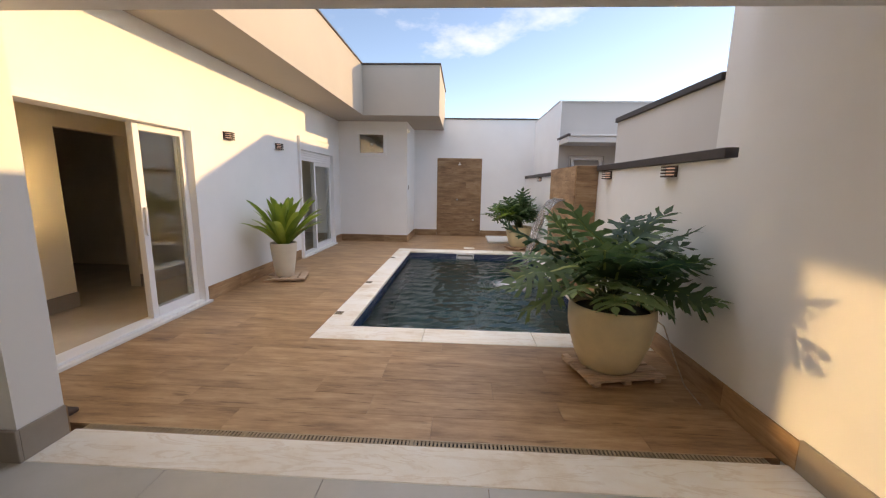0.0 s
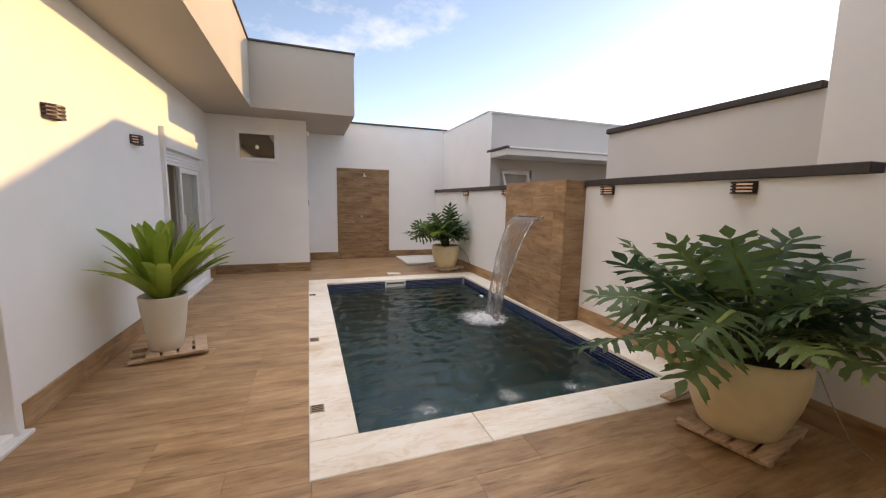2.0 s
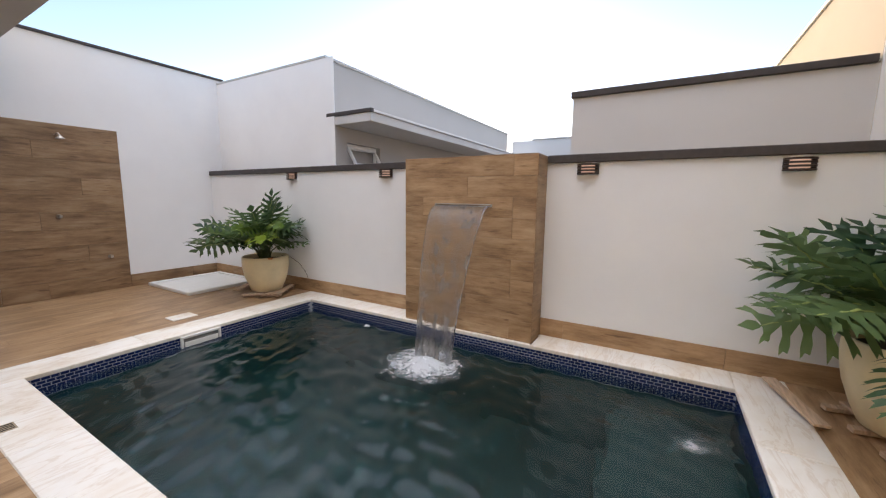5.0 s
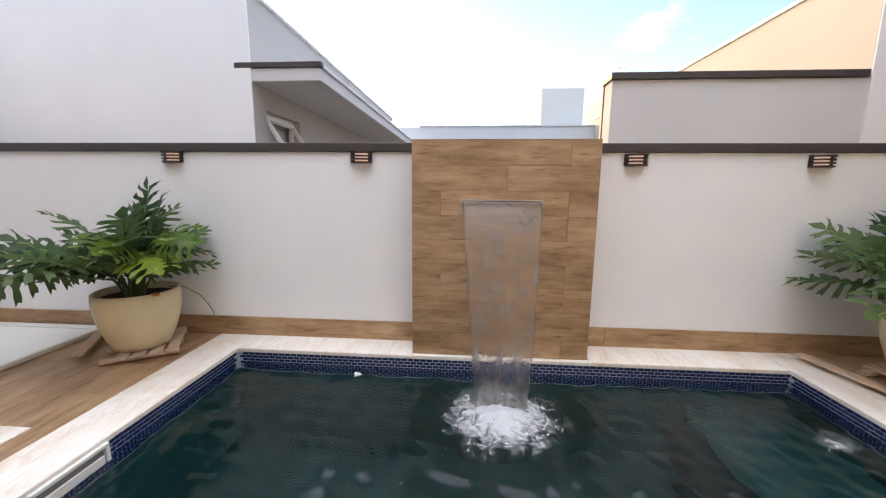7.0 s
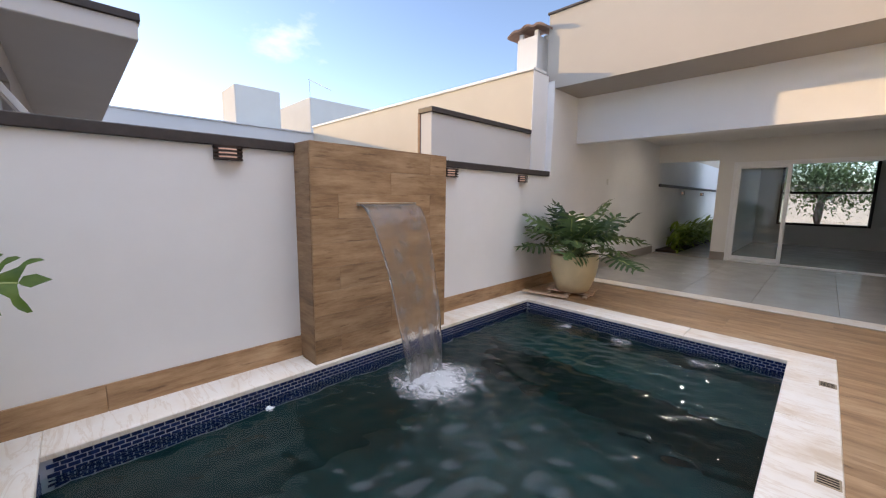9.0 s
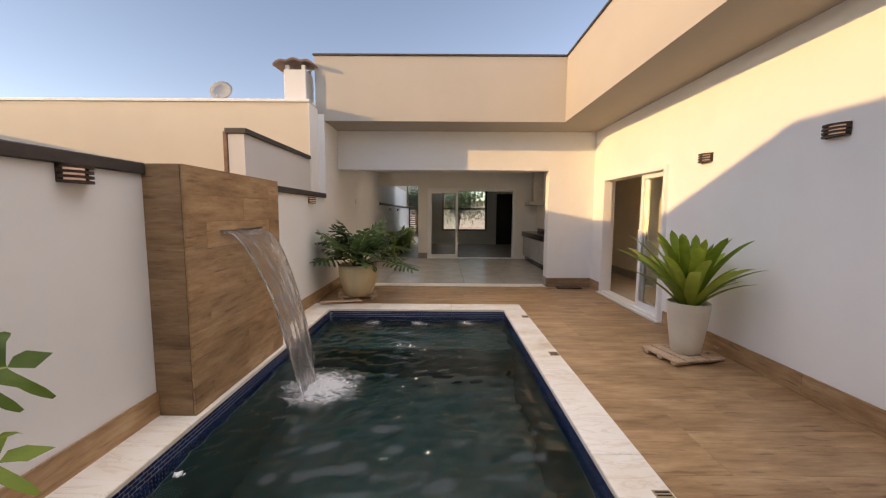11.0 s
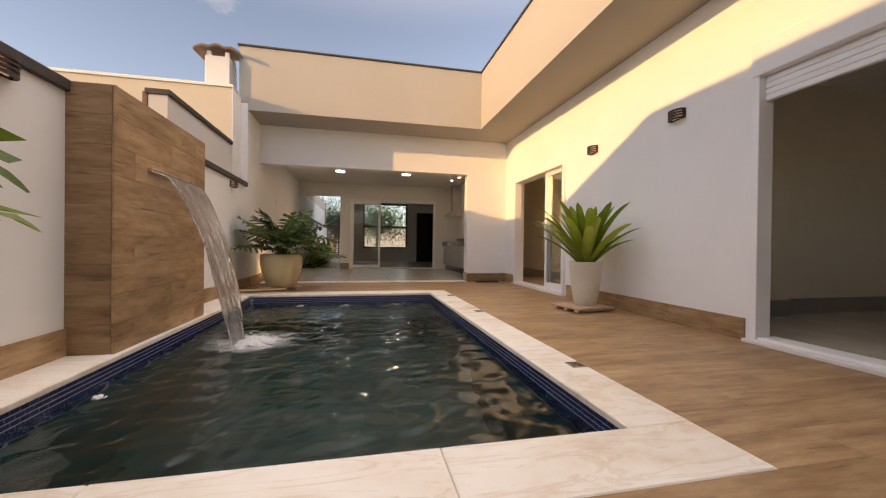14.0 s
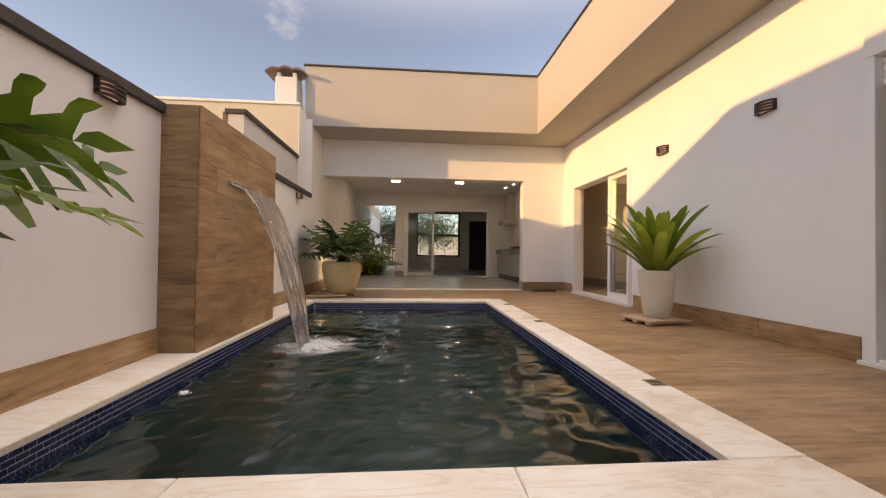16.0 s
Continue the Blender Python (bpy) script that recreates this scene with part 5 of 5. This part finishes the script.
deck_base = structure("floor_deck", cells([XL, XW, QX0, XR], [YO + 0.045, GY0, GY1, QY0, QY1, YW, YB], [-0.12, -TH - 0.001],
                      lambda x, y, z: (x > QX0 and QY0 < y < QY1) or (x < XW and y > YW) or (GY0 < y < GY1)), GROUT, "brown wood-look porcelain plank deck", "floor")
for y0, y1, x0, x1, n in ((GY1, QY0, XL, XR, 6), (QY0, QY1, XL, QX0, 24), (QY1, YW, XL, XR, 5), (YW, YB, XW, XR, 7)):
    for k in range(n):
        lay_x("plank", x0, x1, y0 + (y1 - y0) * k / n, y0 + (y1 - y0) * (k + 1) / n, 0.0, 1.32, DECK, deck_base, int(100 * y0) + 7 * k, 0.0012)

VT = bpy.data.objects["floor_veranda"]
nx, ny = 6, 5
for i in range(nx):
    for j in range(ny):
        x0, y0 = XL + (XR - XL) * i / nx, YV + (YJ - YV) * j / ny
        sx, sy = (XR - XL) / nx, (YJ - YV) / ny
        piece("tile", (sx - 0.003, sy - 0.003, TH), (x0 + sx / 2, y0 + sy / 2, ZV - TH / 2), TILE_FLOOR, VT, 'Z', 0.001)

# cladding of the cascade pillar
FH = 1.822
rows = 9
for k in range(rows):
    z0, z1 = 0.002 + (FH - 0.002) * k / rows, 0.002 + (FH - 0.002) * (k + 1) / rows
    cuts = [5.33] + ([5.56, 6.59] if k % 3 == 0 else [6.05] if k % 3 == 1 else [5.56]) + [6.828]
    for a, b in zip(cuts, cuts[1:]):
        piece("plank", (0.014, b - a - 0.0018, z1 - z0 - 0.0018), (1.682, (a + b) / 2, (z0 + z1) / 2), CLAD_Y, pillar, '-X', 0.001)
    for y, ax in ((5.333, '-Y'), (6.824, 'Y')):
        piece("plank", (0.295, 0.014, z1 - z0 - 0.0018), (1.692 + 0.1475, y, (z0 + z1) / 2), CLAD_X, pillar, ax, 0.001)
for a, b in ((5.33, 5.83), (5.83, 6.828)):
    piece("plank", (0.50, b - a - 0.0018, 0.012), (1.925, (a + b) / 2, 1.819), CLAD_Y, pillar, 'Z', 0.0015)

# tiled shower panel
panel = structure("wall_shower_panel", box(-0.664, 0.655, YB - 0.008, YB, 0.0, 2.31), GROUT, "wood-look tiled shower panel on the rear wall", "wall")
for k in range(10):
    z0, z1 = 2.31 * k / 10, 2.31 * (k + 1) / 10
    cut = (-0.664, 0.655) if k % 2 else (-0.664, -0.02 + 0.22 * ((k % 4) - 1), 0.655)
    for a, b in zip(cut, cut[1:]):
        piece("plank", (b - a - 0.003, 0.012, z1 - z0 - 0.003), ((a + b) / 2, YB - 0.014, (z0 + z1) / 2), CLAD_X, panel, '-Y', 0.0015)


# baseboards of the same tile
def base_run(name, axis, fixed, a, b, out, h, material, label, seed):
    r = random.Random(seed)
    t = a
    first = True
    ob = structure(name, box(*((fixed, fixed + out * 0.006, a, b) if axis == 'y' else (a, b, fixed, fixed + out * 0.006)), 0.0, h - 0.004) if out > 0 else
                   box(*((fixed + out * 0.006, fixed, a, b) if axis == 'y' else (a, b, fixed + out * 0.006, fixed)), 0.0, h - 0.004), GROUT, label, "baseboard")
    while t < b - 0.01:
        e = min(b, t + (1.32 if not first else r.uniform(0.5, 1.32)))
        first = False
        c = fixed + out * 0.012
        if axis == 'y':
            piece("plank", (0.012, e - t - 0.003, h), (c, (t + e) / 2, h / 2), material, ob, 'X' if out > 0 else '-X', 0.0015)
        else:
            piece("plank", (e - t - 0.003, 0.012, h), ((t + e) / 2, c, h / 2), material, ob, 'Y' if out > 0 else '-Y', 0.0015)
        t = e


HB = 0.185
LB = "wood-look tile baseboard along the wall"
base_run("baseboard_boundary_1", 'y', XR, YO, 5.325, -1, HB, CLAD_Y, LB, 1)
base_run("baseboard_boundary_2", 'y', XF, 6.832, YB, -1, HB, CLAD_Y, LB, 2)
base_run("baseboard_house_1", 'y', XL, YO, D1[0] - 0.06, 1, HB, CLAD_Y, LB, 3)
base_run("baseboard_house_2", 'y', XL, D1[1] + 0.06, D2[0] - 0.06, 1, HB, CLAD_Y, LB, 4)
base_run("baseboard_house_3", 'y', XL, D2[1] + 0.06, YW, 1, HB, CLAD_Y, LB, 5)
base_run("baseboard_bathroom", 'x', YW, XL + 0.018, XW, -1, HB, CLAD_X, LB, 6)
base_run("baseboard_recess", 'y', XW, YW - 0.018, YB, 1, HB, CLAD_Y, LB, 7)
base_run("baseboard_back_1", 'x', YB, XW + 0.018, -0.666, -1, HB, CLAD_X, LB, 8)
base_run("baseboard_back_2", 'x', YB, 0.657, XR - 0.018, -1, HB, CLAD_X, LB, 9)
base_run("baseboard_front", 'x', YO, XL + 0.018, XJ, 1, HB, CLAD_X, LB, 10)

# pool coping stones
cop = structure("pool_coping", cells([QX0, PX0 - 0.02, PX1 + 0.02, XR], [QY0, PY0 - 0.02, PY1 + 0.02, QY1], [-0.10, -0.034],
                lambda x, y, z: PX0 - 0.02 < x < PX1 + 0.02 and PY0 - 0.02 < y < PY1 + 0.02), MOSAIC_GROUT, "pale stone coping round the pool", "coping")


def stones(axis, lo, hi, a, b, n, lip):
    for k in range(n):
        s, e = a + (b - a) * k / n, a + (b - a) * (k + 1) / n
        if axis == 'y':
            piece("stone", (hi - lo, e - s - 0.003, 0.034), ((lo + hi) / 2, (s + e) / 2, -0.014), STONE, cop, 'Z', 0.006)
        else:
            piece("stone", (e - s - 0.003, hi - lo, 0.034), ((s + e) / 2, (lo + hi) / 2, -0.014), STONE, cop, 'Z', 0.006)


stones('x', QY0, PY0 + 0.012, QX0, XR, 3, 0)
stones('x', PY1 - 0.012, QY1, QX0, XR, 3, 0)
stones('y', QX0, PX0 + 0.012, PY0 + 0.012, PY1 - 0.012, 4, 0)
stones('y', PX1 - 0.012, XR, PY0 + 0.012, 5.32, 1, 0)
stones('y', PX1 - 0.012, 1.672, 5.32, 6.832, 1, 0)
stones('y', PX1 - 0.012, XR, 6.832, PY1 - 0.012, 1, 0)

# mosaic band at the waterline
tl, th, tg = 0.049, 0.0215, 0.0065
band = part("mosaic_band", boxes([(PX0, PX0 + 0.003, PY0, PY1, -0.30, -0.034), (PX1 - 0.003, PX1, PY0, PY1, -0.30, -0.034), (PX0 + 0.003, PX1 - 0.003, PY0, PY0 + 0.003, -0.30, -0.034), (PX0 + 0.003, PX1 - 0.003, PY1 - 0.003, PY1, -0.30, -0.034)]), MOSAIC_GROUT, pool, "pale mosaic grout")
rest = []
count = 0
for k in range(9):
    z = -0.034 - (th + tg) * (k + 0.5)
    off = (k % 2) * 0.5
    n = int((PY1 - PY0) / (tl + tg))
    for i in range(n):
        y = PY0 + (tl + tg) * (i + 0.25 + off)
        if y > PY1 - 0.03:
            continue
        if k < 5 and 5.0 < y < 8.1 and count < 300:
            piece("tile", (0.004, tl, th), (PX1 - 0.005, y, z), MOSAIC, band, '-X', 0.001)
            count += 1
        else:
            rest.append((PX1 - 0.007, PX1 - 0.003, y - tl / 2, y + tl / 2, z - th / 2, z + th / 2))
        rest.append((PX0 + 0.003, PX0 + 0.007, y - tl / 2, y + tl / 2, z - th / 2, z + th / 2))
    n = int((PX1 - PX0) / (tl + tg))
    for i in range(n):
        x = PX0 + (tl + tg) * (i + 0.25 + off)
        if x > PX1 - 0.03:
            continue
        rest.append((x - tl / 2, x + tl / 2, PY0 + 0.003, PY0 + 0.007, z - th / 2, z + th / 2))
        rest.append((x - tl / 2, x + tl / 2, PY1 - 0.007, PY1 - 0.003, z - th / 2, z + th / 2))
vs, fs = [], []
for x0, x1, y0, y1, z0, z1 in rest:
    o = len(vs)
    vs += [(x, y, z) for z in (z0, z1) for y in (y0, y1) for x in (x0, x1)]
    fs += [tuple(o + i for i in f) for f in ((0, 2, 3, 1), (4, 5, 7, 6), (0, 1, 5, 4), (2, 6, 7, 3), (0, 4, 6, 2), (1, 3, 7, 5))]
me = bpy.data.meshes.new("mosaic_tiles")
me.from_pydata(vs, [], fs)
me.materials.append(MOSAIC)
mt = new("mosaic_tiles", me)
mt.parent = pool
tagged(mt, "navy glass mosaic tiles", kind="stuff")
